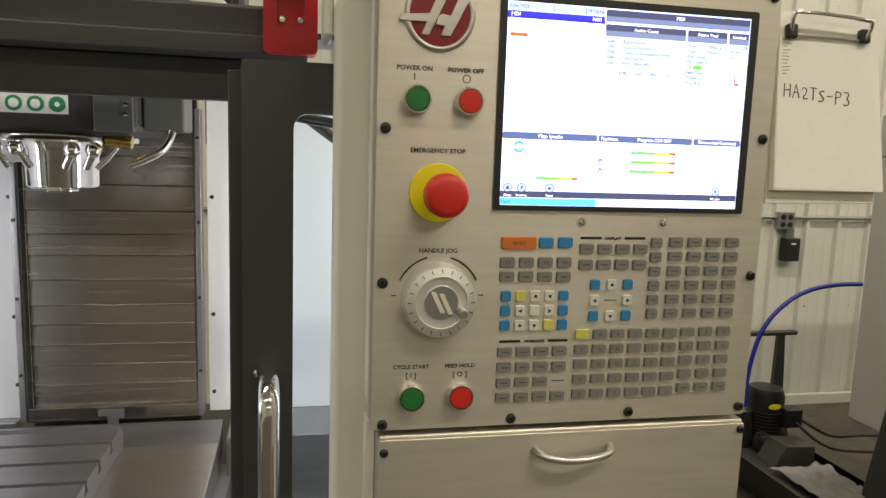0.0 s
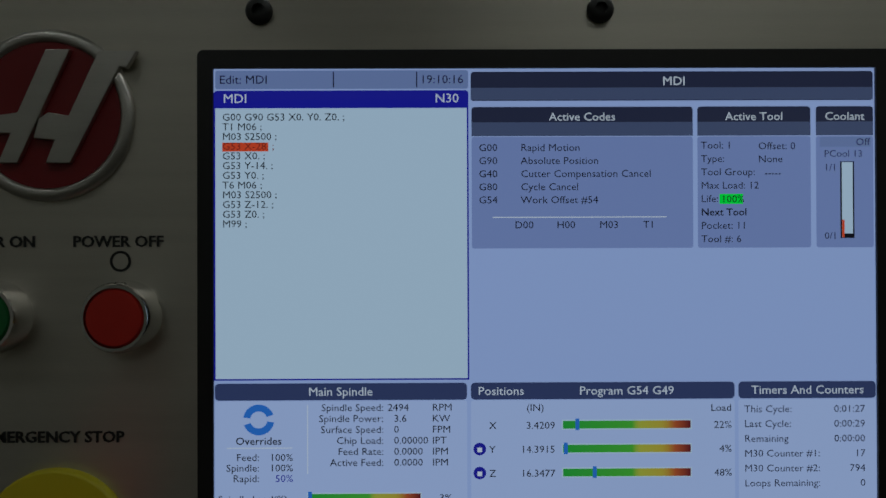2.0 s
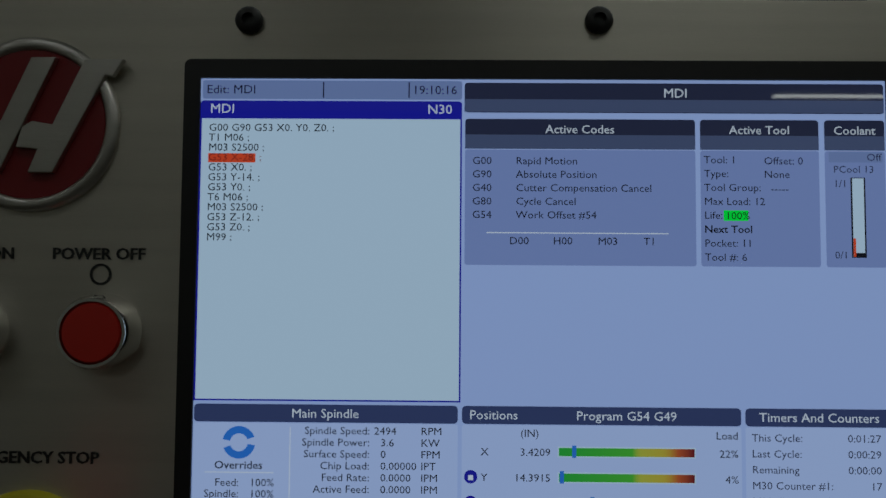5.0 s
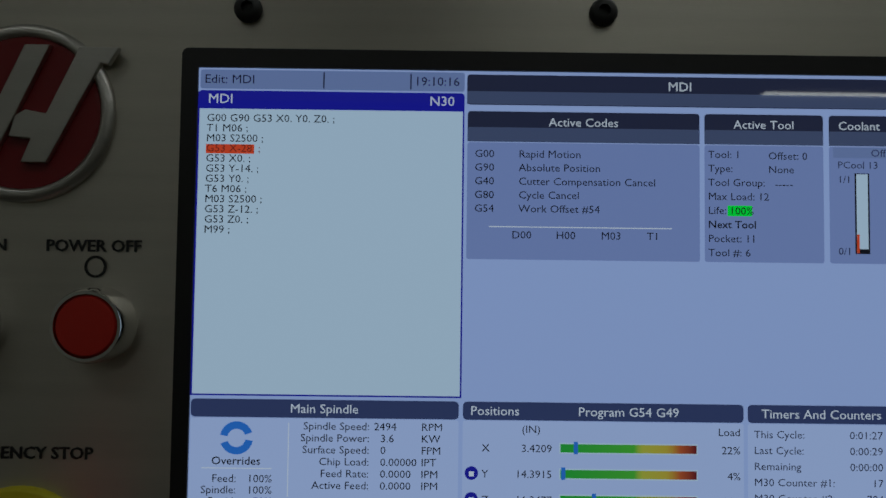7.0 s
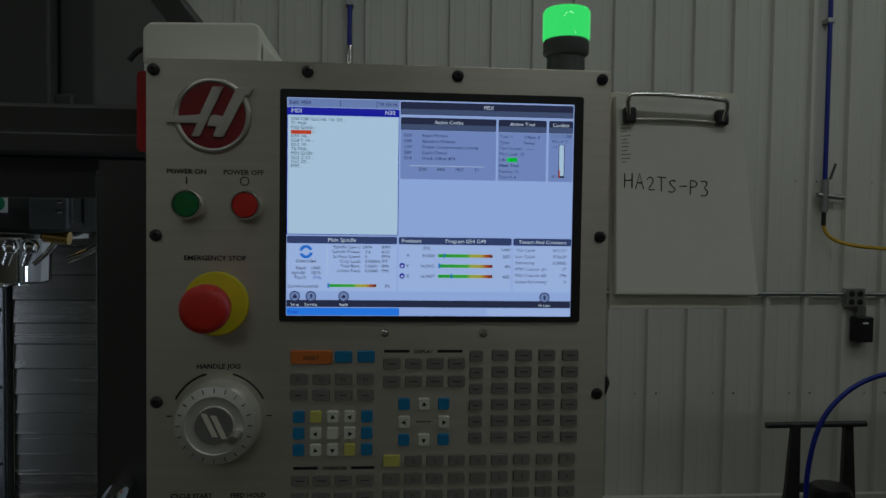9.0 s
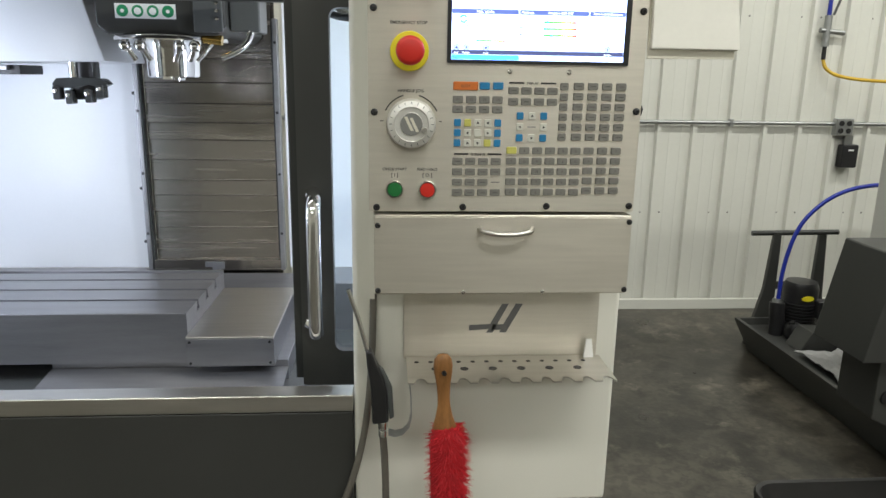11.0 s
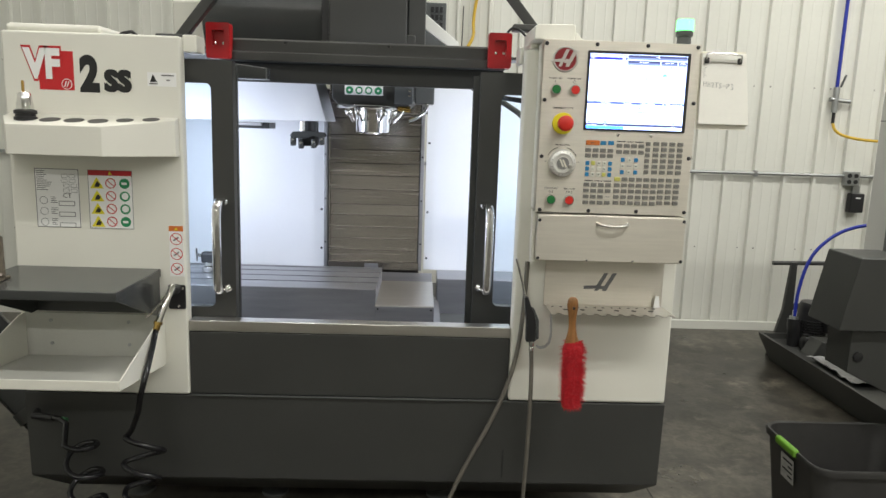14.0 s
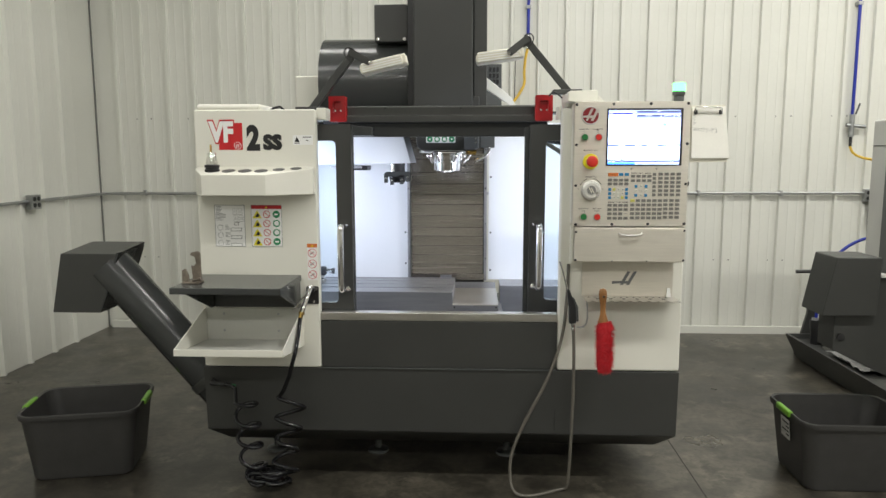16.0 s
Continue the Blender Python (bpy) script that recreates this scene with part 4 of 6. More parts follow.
for a, b in ((0.398, 0.424), (0.459, 0.484)):
    part("group_bar", box(a, b, PY - 0.0005, PY, 1.3792, 1.3822), INK, panel)
label("OVERRIDES", 0.4415, 1.3788, 0.0048)
for a, b in ((0.493, 0.520), (0.550, 0.577)):
    part("group_bar", box(a, b, PY - 0.0005, PY, 1.5045, 1.5075), INK, panel)
label("DISPLAY", 0.535, 1.5040, 0.0052)
for i, j, x, z in grid(0.5015, 1.4930, 0.5710, 1.4740, 4, 2):
    key(x, z, KEYGREY, legend=2)
for i, j, x, z in grid(0.5150, 1.4492, 0.5575, 1.4105, 3, 3):
    if (i, j) == (1, 1):
        part("keypad_text", box(x - 0.008, x + 0.008, PY - 0.0005, PY, z - 0.0008, z + 0.0008), GREYINK, panel)
    elif (i + j) % 2:
        key(x, z, KEYWHITE, 0.0125, 0.0132)
        arrow(x, z, math.degrees(math.atan2(1 - j, i - 1)))
    else:
        key(x, z, KEYBLUE, 0.0125, 0.0132)
for i, j, x, z in grid(0.5920, 1.5010, 0.5930, 1.4125, 1, 6):
    key(x, z, KEYGREY, 0.0150, 0.0132, legend=3)
for i, j, x, z in grid(0.6180, 1.5020, 0.6945, 1.4130, 4, 6):
    kk = key(x, z, KEYGREY, legend=2)
for i, j, x, z in grid(0.5020, 1.3880, 0.6190, 1.3130, 6, 5):
    key(x, z, KEYYEL if (i, j) == (0, 0) else KEYGREY, legend="" if (i, j) == (0, 0) else (" ABCDE", "FGHIJK", "LMNOPQ", "RSTUVW", "XYZ;()")[j][i])
for i, j, x, z in grid(0.6430, 1.3885, 0.6930, 1.3160, 3, 5):
    key(x, z, KEYGREY, legend=2 if j == 4 else ("789", "456", "123", "-0.")[j][i])

# ---- the screen ----
SX0, SX1, SZ0, SZ1 = 0.3900, 0.6930, 1.5440, 1.7715
scr = part("screen_bezel", frame_plate(rounded(SX0 - 0.0072, SX1 + 0.0100, SZ0 - 0.0060, SZ1 + 0.0085, 0.003), rounded(SX0, SX1, SZ0, SZ1, 0.0005), 0.0035, pose(0, PY - 0.0035, 0)), BLACK, panel, "black screen frame")


def lit(name, r, g, b):
    """A lit patch of the display, from its picture colour at the display's working brightness."""
    lin = [((c / 255 + 0.055) / 1.055) ** 2.4 if c > 10 else c / 255 / 12.92 for c in (r, g, b)]
    return glow(name, lin, LCD)


LCD = 4.3
C_BG = lit("screen_blue_grey", 156, 174, 222)
C_LIST = lit("screen_white", 182, 202, 222)
C_PANEL = lit("screen_panel", 122, 138, 190)
C_BAR = lit("screen_title", 112, 128, 175)
C_NAVY = lit("screen_navy", 30, 30, 150)
C_H1 = lit("screen_header", 38, 42, 66)
C_H2 = lit("screen_header_low", 70, 80, 112)
C_HD = lit("screen_subheader", 52, 62, 102)
C_LOW = lit("screen_low_panel", 168, 184, 226)
C_TEXT = lit("screen_text", 12, 14, 26)
C_TEXT2 = lit("screen_text_grey", 40, 46, 70)
C_WHITE = lit("screen_caption", 205, 212, 225)
C_RED = lit("screen_red", 208, 70, 40)
C_GREEN = lit("screen_green", 50, 225, 60)
C_CYAN = lit("screen_cyan", 50, 120, 225)
C_ICON = lit("screen_icon", 50, 110, 200)


def S(px, py):
    """Place on the display from its own 851 x 646 grid."""
    return SX0 + (px / 851) * (SX1 - SX0), SZ1 - (py / 646) * (SZ1 - SZ0)


screen = part("screen", box(SX0, SX1, PY - 0.0022, PY - 0.0012, SZ0, SZ1), C_BG, pend, "lit colour display of a machine controller")


def patch(x0, y0, x1, y1, material, lvl=1, r=0.0, name="display_field"):
    a, b = S(x0, y0), S(x1, y1)
    yy = PY - 0.0022 - 0.00006 * lvl
    if r:
        rr = r / 851 * (SX1 - SX0)
        own = prism(rounded(a[0], b[0], b[1], a[1], rr, 3), 0.00004, pose(0, yy, 0))
    else:
        own = box(a[0], b[0], yy, yy + 0.00004, b[1], a[1])
    return part(name, own, material, screen)


def word(s, x, y, material=C_TEXT, size=12.5, align="LEFT", lvl=4, bold=0.0):
    a = S(x, y)
    return text(s, a[0], PY - 0.0022 - 0.00006 * lvl, a[1], size / 851 * (SX1 - SX0) * 1.18, material, screen, align, name="display_text", thick=0.0, bold=bold, stretch=1.06)


# program side
patch(2, 2, 327, 26, C_BAR, r=3)
word("Edit: MDI", 7, 19, size=13)
patch(153, 4, 154.5, 24, C_TEXT, 2)
patch(260, 4, 261.5, 24, C_TEXT, 2)
word("19:10:16", 321, 19, C_TEXT, 13, "RIGHT")
patch(0, 28, 327, 52, C_NAVY, 1, 4)
patch(0, 40, 327, 404, C_NAVY, 1)
patch(2, 51, 325, 402, C_LIST, 2)
word("MDI", 12, 44, C_WHITE, 14)
word("N30", 315, 44, C_WHITE, 14, "RIGHT")
LINES = ["G00 G90 G53 X0. Y0. Z0. ;", "T1 M06 ;", "M03 S2500 ;", "G53 X-28. ;", "G53 X0. ;", "G53 Y-14. ;", "G53 Y0. ;", "T6 M06 ;", "M03 S2500 ;", "G53 Z-12. ;", "G53 Z0. ;", "M99 ;"]
for i, l in enumerate(LINES):
    word(l, 11, 67 + i * 12.6, C_TEXT if i != 3 else lit("screen_mark_text", 120, 40, 30), 11.2)
patch(11, 95.5, 70, 107, C_RED, 3)

# status side
patch(330, 4, 849, 42, C_H1, 1, 4)
patch(330, 25, 849, 41, C_H2, 2)
word("MDI", 592, 22, C_WHITE, 13.5, "CENTER")


def titled(x0, y0, x1, y1, y2, title, body, size=12.5):
    patch(x0, y0, x1, y1, C_H1, 1, 4)
    patch(x0, (y0 + y1) / 2 + 1, x1, y1, C_H2, 2)
    patch(x0, y1 + 1, x1, y2, body, 1, 3)
    word(title, (x0 + x1) / 2, (y0 + y1) / 2 - 1, C_WHITE, size, "CENTER")


titled(331, 50, 616, 88, 234, "Active Codes", C_PANEL)
titled(622, 50, 768, 88, 234, "Active Tool", C_PANEL)
titled(775, 50, 849, 88, 234, "Coolant", C_PANEL)
for i, (a, b) in enumerate((("G00", "Rapid Motion"), ("G90", "Absolute Position"), ("G40", "Cutter Compensation Cancel"), ("G80", "Cycle Cancel"), ("G54", "Work Offset #54"))):
    word(a, 340, 107.5 + i * 17, size=11.2)
    word(b, 394, 107.5 + i * 17, size=11.2)
patch(358, 193, 582, 194.2, C_WHITE, 2)
for s, x in (("D00", 386), ("H00", 440), ("M03", 495), ("T1", 551)):
    word(s, x, 208, size=11.2)
for i, s in enumerate(("Tool: 1", "Type:", "Tool Group:", "Max Load: 12", "Life:", "Next Tool", "Pocket: 11", "Tool #: 6")):
    word(s, 626, 105 + i * 17.4, size=11, bold=0.00007 if s == "Next Tool" else 0)
word("Offset: 0", 700, 106, size=11)
word("None", 700, 123, size=11)
word("-----", 708, 141, size=11)
patch(650, 164, 680, 177, C_GREEN, 3)
word("100%", 652, 175, size=11, lvl=5)
patch(780, 90, 846, 103, C_BAR, 2)
word("Off", 826, 101, C_TEXT2, 11)
word("PCool 13", 785, 116, C_TEXT2, 10.5)
word("1/1", 785, 134, C_TEXT2, 10.5)
word("0/1", 785, 223, C_TEXT2, 10.5)
patch(806, 122, 824, 222, C_TEXT, 2)
patch(808, 123, 822, 221, C_LIST, 3)
patch(808, 198, 811, 221, C_RED, 4)
patch(811, 216, 823, 221, C_TEXT, 4)


def lower(x0, x1, title, tx, align, extra=()):
    patch(x0, 408, x1, 430, C_HD, 1, 5)
    patch(x0, 431, x1, 572, C_LOW, 1, 3)
    word(title, tx, 424, C_WHITE, 13, align)
    for s, x in extra:
        word(s, x, 424, C_WHITE, 13)


lower(1, 324, "Main Spindle", 162, "CENTER")
lower(329, 668, "Positions", 338, "LEFT", (("Program G54 G49", 468),))
lower(673, 850, "Timers And Counters", 762, "CENTER")
for (x, y, r0, r1, a0, a1) in ((57, 455, 11, 20, 20, 170), (57, 455, 11, 20, 200, 350)):
    pts = [(x + r1 * math.cos(radians(a)), y - r1 * math.sin(radians(a))) for a in range(a0, a1 + 1, 15)] + [(x + r0 * math.cos(radians(a)), y - r0 * math.sin(radians(a))) for a in range(a1, a0 - 1, -15)]
    part("display_icon", prism([S(*p) for p in pts], 0.00004, pose(0, PY - 0.0022 - 0.00018, 0)), C_ICON, screen)
word("Overrides", 57, 487, size=11.5, align="CENTER", bold=0.00004)
patch(16, 491, 100, 492, C_WHITE, 2)
patch(119, 436, 120, 525, C_WHITE, 2)
for i, (a, b) in enumerate((("Feed:", "100%"), ("Spindle:", "100%"), ("Rapid:", "50%"))):
    word(a, 58, 508 + i * 13.6, size=11, align="RIGHT")
    word(b, 101, 508 + i * 13.6, C_TEXT if i < 2 else C_NAVY, 11, "RIGHT")
for i, (a, b, c) in enumerate((("Spindle Speed:", "2494", "RPM"), ("Spindle Power:", "3.6", "KW"), ("Surface Speed:", "0", "FPM"), ("Chip Load:", "0.00000", "IPT"), ("Feed Rate:", "0.0000", "IPM"), ("Active Feed:", "0.0000", "IPM"))):
    word(a, 217, 444 + i * 14.2, size=11, align="RIGHT")
    word(b, 222 + (8 if i else 0), 444 + i * 14.2, size=11)
    word(c, 279, 444 + i * 14.2, size=11)


def load_bar(x0, y0, x1, y1, mark):
    m = bpy.data.materials.new("screen_load_bar")
    m.use_nodes = True
    nt = m.node_tree
    b = nt.nodes["Principled BSDF"]
    tc, sp, rp = nt.nodes.new("ShaderNodeTexCoord"), nt.nodes.new("ShaderNodeSeparateXYZ"), nt.nodes.new("ShaderNodeValToRGB")
    nt.links.new(tc.outputs["Generated"], sp.inputs[0])
    nt.links.new(sp.outputs[0], rp.inputs[0])
    cols = ((0.0, (0.04, 0.42, 0.05)), (0.54, (0.09, 0.48, 0.04)), (0.60, (0.50, 0.52, 0.06)), (0.78, (0.56, 0.44, 0.05)), (0.88, (0.50, 0.10, 0.03)), (1.0, (0.14, 0.01, 0.02)))
    while len(rp.color_ramp.elements) < len(cols):
        rp.color_ramp.elements.new(0.5)
    for e, (p, c) in zip(rp.color_ramp.elements, cols):
        e.position, e.color = p, (*c, 1)
    nt.links.new(rp.outputs[0], b.inputs["Emission Color"])
    b.inputs["Emission Strength"].default_value = LCD * 0.75
    b.inputs["Base Color"].default_value = (0.02, 0.02, 0.02, 1)
    patch(x0 - 1.5, y0 - 1.5, x1 + 1.5, y1 + 1.5, C_LIST, 2)
    patch(x0, y0, x1, y1, m, 3, name="load_bar")
    patch(x0 + mark - 2, y0 - 3, x0 + mark + 3, y1 + 2, C_ICON, 4)


load_bar(120, 551, 264, 560, 2)
word("Spindle Load(%)", 5, 562, size=11)
word("3%", 288, 561, size=11)
word("(IN)", 400, 445, size=11)
word("Load", 664, 446, size=11, align="RIGHT")
for i, (a, b, c, d) in enumerate((("X", "3.4209", "22%", 18), ("Y", "14.3915", "4%", 3), ("Z", "16.3477", "48%", 40))):
    y = 468 + i * 31
    word(a, 352, y, size=11)
    word(b, 437, y, size=11, align="RIGHT")
    word(c, 664, y, size=11, align="RIGHT")
    load_bar(447, y - 10, 611, y, d)
    if i:
        a_ = S(340, y - 5)
        part("display_icon", lathe([(0.0029, 0), (0.0029, 0.00004), (0, 0.00004)], facing(a_[0], PY - 0.0022 - 0.00012, a_[1]), 16), C_NAVY, screen)
        patch(337, y - 7, 343, y - 1, C_WHITE, 4)
for i, (a, b) in enumerate((("This Cycle:", "0:01:27"), ("Last Cycle:", "0:00:29"), ("Remaining", "0:00:00"), ("M30 Counter #1:", "17"), ("M30 Counter #2:", "794"), ("Loops Remaining:", "0"))):
    word(a, 680, 448 + i * 19.2, C_TEXT2, 11)
    word(b, 836, 448 + i * 19.2, C_TEXT2, 11, "RIGHT")
for x, s in ((25, "Setup"), (72, "Running"), (168, "Rapid"), (771, "Hi Light")):
    a_ = S(x, 588)
    part("display_icon", lathe([(0.0056, 0), (0.0056, 0.00004), (0, 0.00004)], facing(a_[0], PY - 0.0022 - 0.00030, a_[1]), 20), C_H1, screen)
    part("display_icon", lathe([(0.0046, 0), (0.0046, 0.00004), (0, 0.00004)], facing(a_[0], PY - 0.0022 - 0.00036, a_[1]), 20), C_BAR, screen)
    word(s, x, 616, C_WHITE, 9, "CENTER", 5)
for x, pts in ((25, [(-6, 6), (6, 6), (6, -1), (3, -1), (3, -6), (-3, -6), (-3, -1), (-6, -1)]), (72, [(-6, 7), (-1, 1), (-3, -4), (3, -7), (5, -1), (2, 2), (5, 7), (0, 4)]), (168, [(-7, 2), (0, -5), (7, 0), (2, 5), (-2, 6)]), (771, [(-4, -3), (0, -7), (4, -3), (2, 3), (2, 7), (-2, 7), (-2, 3)])):
    part("display_icon", prism([S(x + a, 588 + b) for a, b in pts], 0.00004, pose(0, PY - 0.0022 - 0.00042, 0)), C_H1, screen)
patch(1, 599, 850, 620, C_H1, 2)
patch(1, 622, 333, 645, C_CYAN, 2, 3)
patch(334, 622, 594, 645, C_BG, 2)
patch(595, 622, 850, 645, C_LOW, 2)
word("Input", 6, 638, C_NAVY, 11)
# ---- drawer under the panel ----
dr = part("drawer_box", box(0.2555, 0.7320, PY - 0.003, FY - 0.002, 1.119, 1.2705, 0.003), STEEL, pend, "brushed stainless storage box below the keypad")
part("drawer_lip", box(0.2555, 0.7320, PY - 0.006, PY - 0.0035, 1.1215, 1.2660, 0.001), STEEL, dr)
part("drawer_handle", tube([(0.447, PY - 0.006, 1.246), (0.452, PY - 0.022, 1.243), (0.475, PY - 0.027, 1.239), (0.4965, PY - 0.028, 1.238), (0.518, PY - 0.027, 1.239), (0.541, PY - 0.022, 1.243), (0.546, PY - 0.006, 1.246)], 0.0045, 10, smooth=2), STEELH, dr, "satin metal bow handle")
for x, z in ((0.262, 1.251), (0.727, 1.258), (0.262, 1.128), (0.727, 1.128)):
    screw(x, z, PY - 0.006, 0.0052, BLACK, dr)
for x in (0.42, 0.57):
    screw(x, 1.1245, PY - 0.006, 0.004, CHROME, dr)
part("hinge_plate", prism([(0, 1.10), (0, 1.275), (0.035, 1.275), (0.035, 1.12)], 0.01, Matrix.Translation((0.2545, 0.90, 0)) @ pose(0, 0, 0, 0, 0, 90)), WHITE, pend)

# beacon
bc = thing("signal_beacon", (0.698, 0.93, 1.806), "green glowing signal beacon on the pendant top", "signal light")
part("beacon_foot", lathe([(0.0270, 0), (0.0270, 0.003), (0.0225, 0.005), (0.0215, 0.030), (0, 0.030)], pose(0.698, 0.93, 1.8055), 28), GREYPAINT, bc, "grey plastic foot")
part("beacon_collar", lathe([(0.0215, 0), (0.0262, 0.004), (0.0262, 0.017), (0.0250, 0.0195), (0, 0.0195)], pose(0.698, 0.93, 1.8357), 28), GREYPAINT, bc)
part("beacon_lens", lathe([(0.0262, 0), (0.0270, 0.002), (0.0270, 0.031), (0.0250, 0.0345), (0, 0.0355)], pose(0.698, 0.93, 1.8554), 28), glow("beacon_green", (0.11, 1.0, 0.18), 3.4), bc, "glowing green lens")

# ---- tool tray with a tool holder ----
tray = part("tool_tray", bmesh.new(), WHITE, mill, "cream bent-steel tool tray with holes")
own = bmesh.new()
TB = [(-1.452, 0.999), (-0.914, 0.999), (-0.914, 0.962), (-1.098, 0.845), (-1.385, 0.845), (-1.452, 0.955)]


def tray_top(y):
    return 1.500 + (y - 0.845) * 0.22


lo = [own.verts.new((x, y, 1.408)) for x, y in TB]
hi = [own.verts.new((x, y, tray_top(y))) for x, y in TB]
for i in range(6):
    own.faces.new((lo[i], lo[(i + 1) % 6], hi[(i + 1) % 6], hi[i]))
own.faces.new(hi)
own.faces.new(lo[::-1])
bmesh.ops.recalc_face_normals(own, faces=own.faces[:])
bmesh.ops.bevel(own, geom=own.edges[:], offset=0.003, segments=2, affect="EDGES", profile=0.5)
shaded(own, tray.data)
slope = math.degrees(math.atan(0.22))
for i in range(6):
    hx = -1.358 + i * 0.074
    hy = 0.915 if i < 4 else 0.915 + (i - 3) * 0.022
    part("tray_hole", lathe([(0.030 if i < 4 else 0.026, 0), (0.030 if i < 4 else 0.026, 0.0012), (0, 0.0012)], Matrix.Translation((hx, hy, tray_top(hy))) @ pose(0, 0, 0, slope), 26), BLACK, tray)

th = thing("tool_holder", (-1.358, 0.915, tray_top(0.915)), "dark steel tool holder with chrome collet standing in the tray", "tool holder")
tz = tray_top(0.915) - 0.004
part("holder_flange", lathe([(0.033, 0), (0.033, 0.010), (0.029, 0.013), (0.029, 0.018), (0.033, 0.021), (0.033, 0.030), (0.022, 0.034), (0, 0.034)], pose(-1.358, 0.915, tz), 28), BLACK, th, "blackened gripper flange")
part("collet_chuck", lathe([(0.025, 0), (0.024, 0.016), (0.021, 0.030), (0.020, 0.046), (0.014, 0.052), (0, 0.052)], pose(-1.358, 0.915, tz + 0.034), 24), CHROME, th, "chrome collet chuck")
part("cutter", lathe([(0.0045, 0), (0.0045, 0.030), (0.0035, 0.037), (0, 0.038)], pose(-1.361, 0.915, tz + 0.084), 12), BRASS, th, "thin coated cutter")

# ---- shelf and chip tray on the left panel ----
shelf = thing("steel_shelf", (-1.225, 0.98, 0.87), "charcoal folded-steel shelf on the machine front", "shelf")
part("shelf_top", box(-1.464, -0.988, 0.645, 0.997, 1.003, 1.031, 0.003), DARKGLOSS, shelf)
for x in (-1.40, -0.993):
    part("shelf_bracket", prism([(0, 1.002), (0.335, 1.002), (0.335, 0.880), (0.29, 0.880)], 0.004, Matrix.Translation((x, 0.66, 0)) @ pose(0, 0, 0, 0, 0, 90)), DARKGLOSS, shelf)
part("shelf_back", box(-1.40, -0.997, 0.990, 0.997, 0.878, 1.001), DARKGLOSS, shelf)
for x in (-1.33, -1.10):
    part("bolt", lathe([(0.008, 0), (0.008, 0.004), (0.005, 0.006), (0, 0.006)], facing(x, 0.9895, 0.955), 12), CONDUIT, shelf)

ct = thing("chip_tray", (-1.215, 0.98, 0.70), "pale grey folded-steel tray under the shelf", "tray")
GREYTRAY = mat("pale_grey_enamel", (0.55, 0.55, 0.50), 0.38, var=0.06, scale=4, bump=0.015)
part("tray_floor", prism([(0, 0.745), (0, 0.750), (0.36, 0.722), (0.36, 0.717)], 0.462, Matrix.Translation((-0.984, 0.628, 0)) @ pose(0, 0, 0, 0, 0, 90)), GREYTRAY, ct)
part("tray_lip", box(-1.448, -0.978, 0.620, 0.626, 0.742, 0.772, 0.0015), WHITE, ct)
for x in (-1.444, -0.980):
    part("tray_side", prism([(0.002, 0.742), (0.002, 0.772), (0.33, 0.870), (0.37, 0.870), (0.37, 0.70), (0.34, 0.70)], 0.004, Matrix.Translation((x, 0.6265, 0)) @ pose(0, 0, 0, 0, 0, 90)), WHITE, ct)
part("tray_back", box(-1.446, -0.986, 0.990, 0.997, 0.716, 0.872), GREYTRAY, ct)
for x in (-1.36, -1.10):
    for z in (0.845, 0.765):
        part("bolt", lathe([(0.006, 0), (0.006, 0.003), (0, 0.005)], facing(x, 0.9895, z), 10), CONDUIT, ct)

bk = thing("tool_bracket", (-1.42, 0.75, 1.031), "worn bare steel tool-clamp bracket standing on the shelf", "bracket")
WORN = mat("worn_steel", (0.30, 0.26, 0.22), 0.5, 1.0, var=0.4, scale=20, bump=0.1, bscale=80)
part("bracket_plate", prism([(-1.405, 1.0325), (-1.370, 1.0325), (-1.372, 1.165), (-1.385, 1.172), (-1.41, 1.166), (-1.415, 1.155), (-1.395, 1.148), (-1.390, 1.120), (-1.402, 1.105), (-1.412, 1.11)], 0.012, pose(0, 0.76, 0), 0.001), WORN, bk)
part("bracket_foot", box(-1.445, -1.372, 0.735, 0.80, 1.0315, 1.040, 0.002), WORN, bk)
part("bracket_stub", prism([(-1.447, 1.041), (-1.418, 1.041), (-1.420, 1.068), (-1.432, 1.098), (-1.446, 1.09)], 0.014, pose(0, 0.742, 0), 0.001), WORN, bk)
part("bracket_bolt", tube([(-1.40, 0.74, 1.045), (-1.355, 0.72, 1.06)], 0.005, 8), WORN, bk)

# ---- air guns ----
ag = thing("coolant_gun", (-0.937, 0.99, 0.93), "chrome wash-down gun hanging on a black plate", "spray gun")
part("gun_plate", prism(rounded(-0.966, -0.908, 0.893, 0.977, 0.006, 3), 0.005, pose(0, FY - 0.005, 0), 0.001), BLACK, ag, "black mounting plate")
for x, z in ((-0.957, 0.966), (-0.917, 0.966), (-0.930, 0.904)):
    part("bolt", lathe([(0.005, 0), (0.005, 0.003), (0, 0.0045)], facing(x, FY - 0.005, z), 10), CHROME, ag)
part("gun_hook", lathe([(0.016, 0), (0.016, 0.03), (0.010, 0.034), (0, 0.034)], facing(-0.937, FY - 0.005, 0.965), 16), BLACK, ag)
part("gun_barrel", tube([(-0.932, 0.950, 0.985), (-0.938, 0.935, 0.965), (-0.960, 0.905, 0.895), (-0.966, 0.897, 0.872)], 0.0115, 12), CHROME, ag)
part("gun_lever", prism([(0, 0), (0.012, 0.004), (-0.055, -0.075), (-0.068, -0.078)], 0.012, pose(-0.945, 0.905, 0.962), 0.002), CHROME, ag, "chrome squeeze lever")
part("gun_ring", tube([(-0.965, 0.8985, 0.876), (-0.9675, 0.896, 0.866)], 0.0145, 14), BRASS, ag)
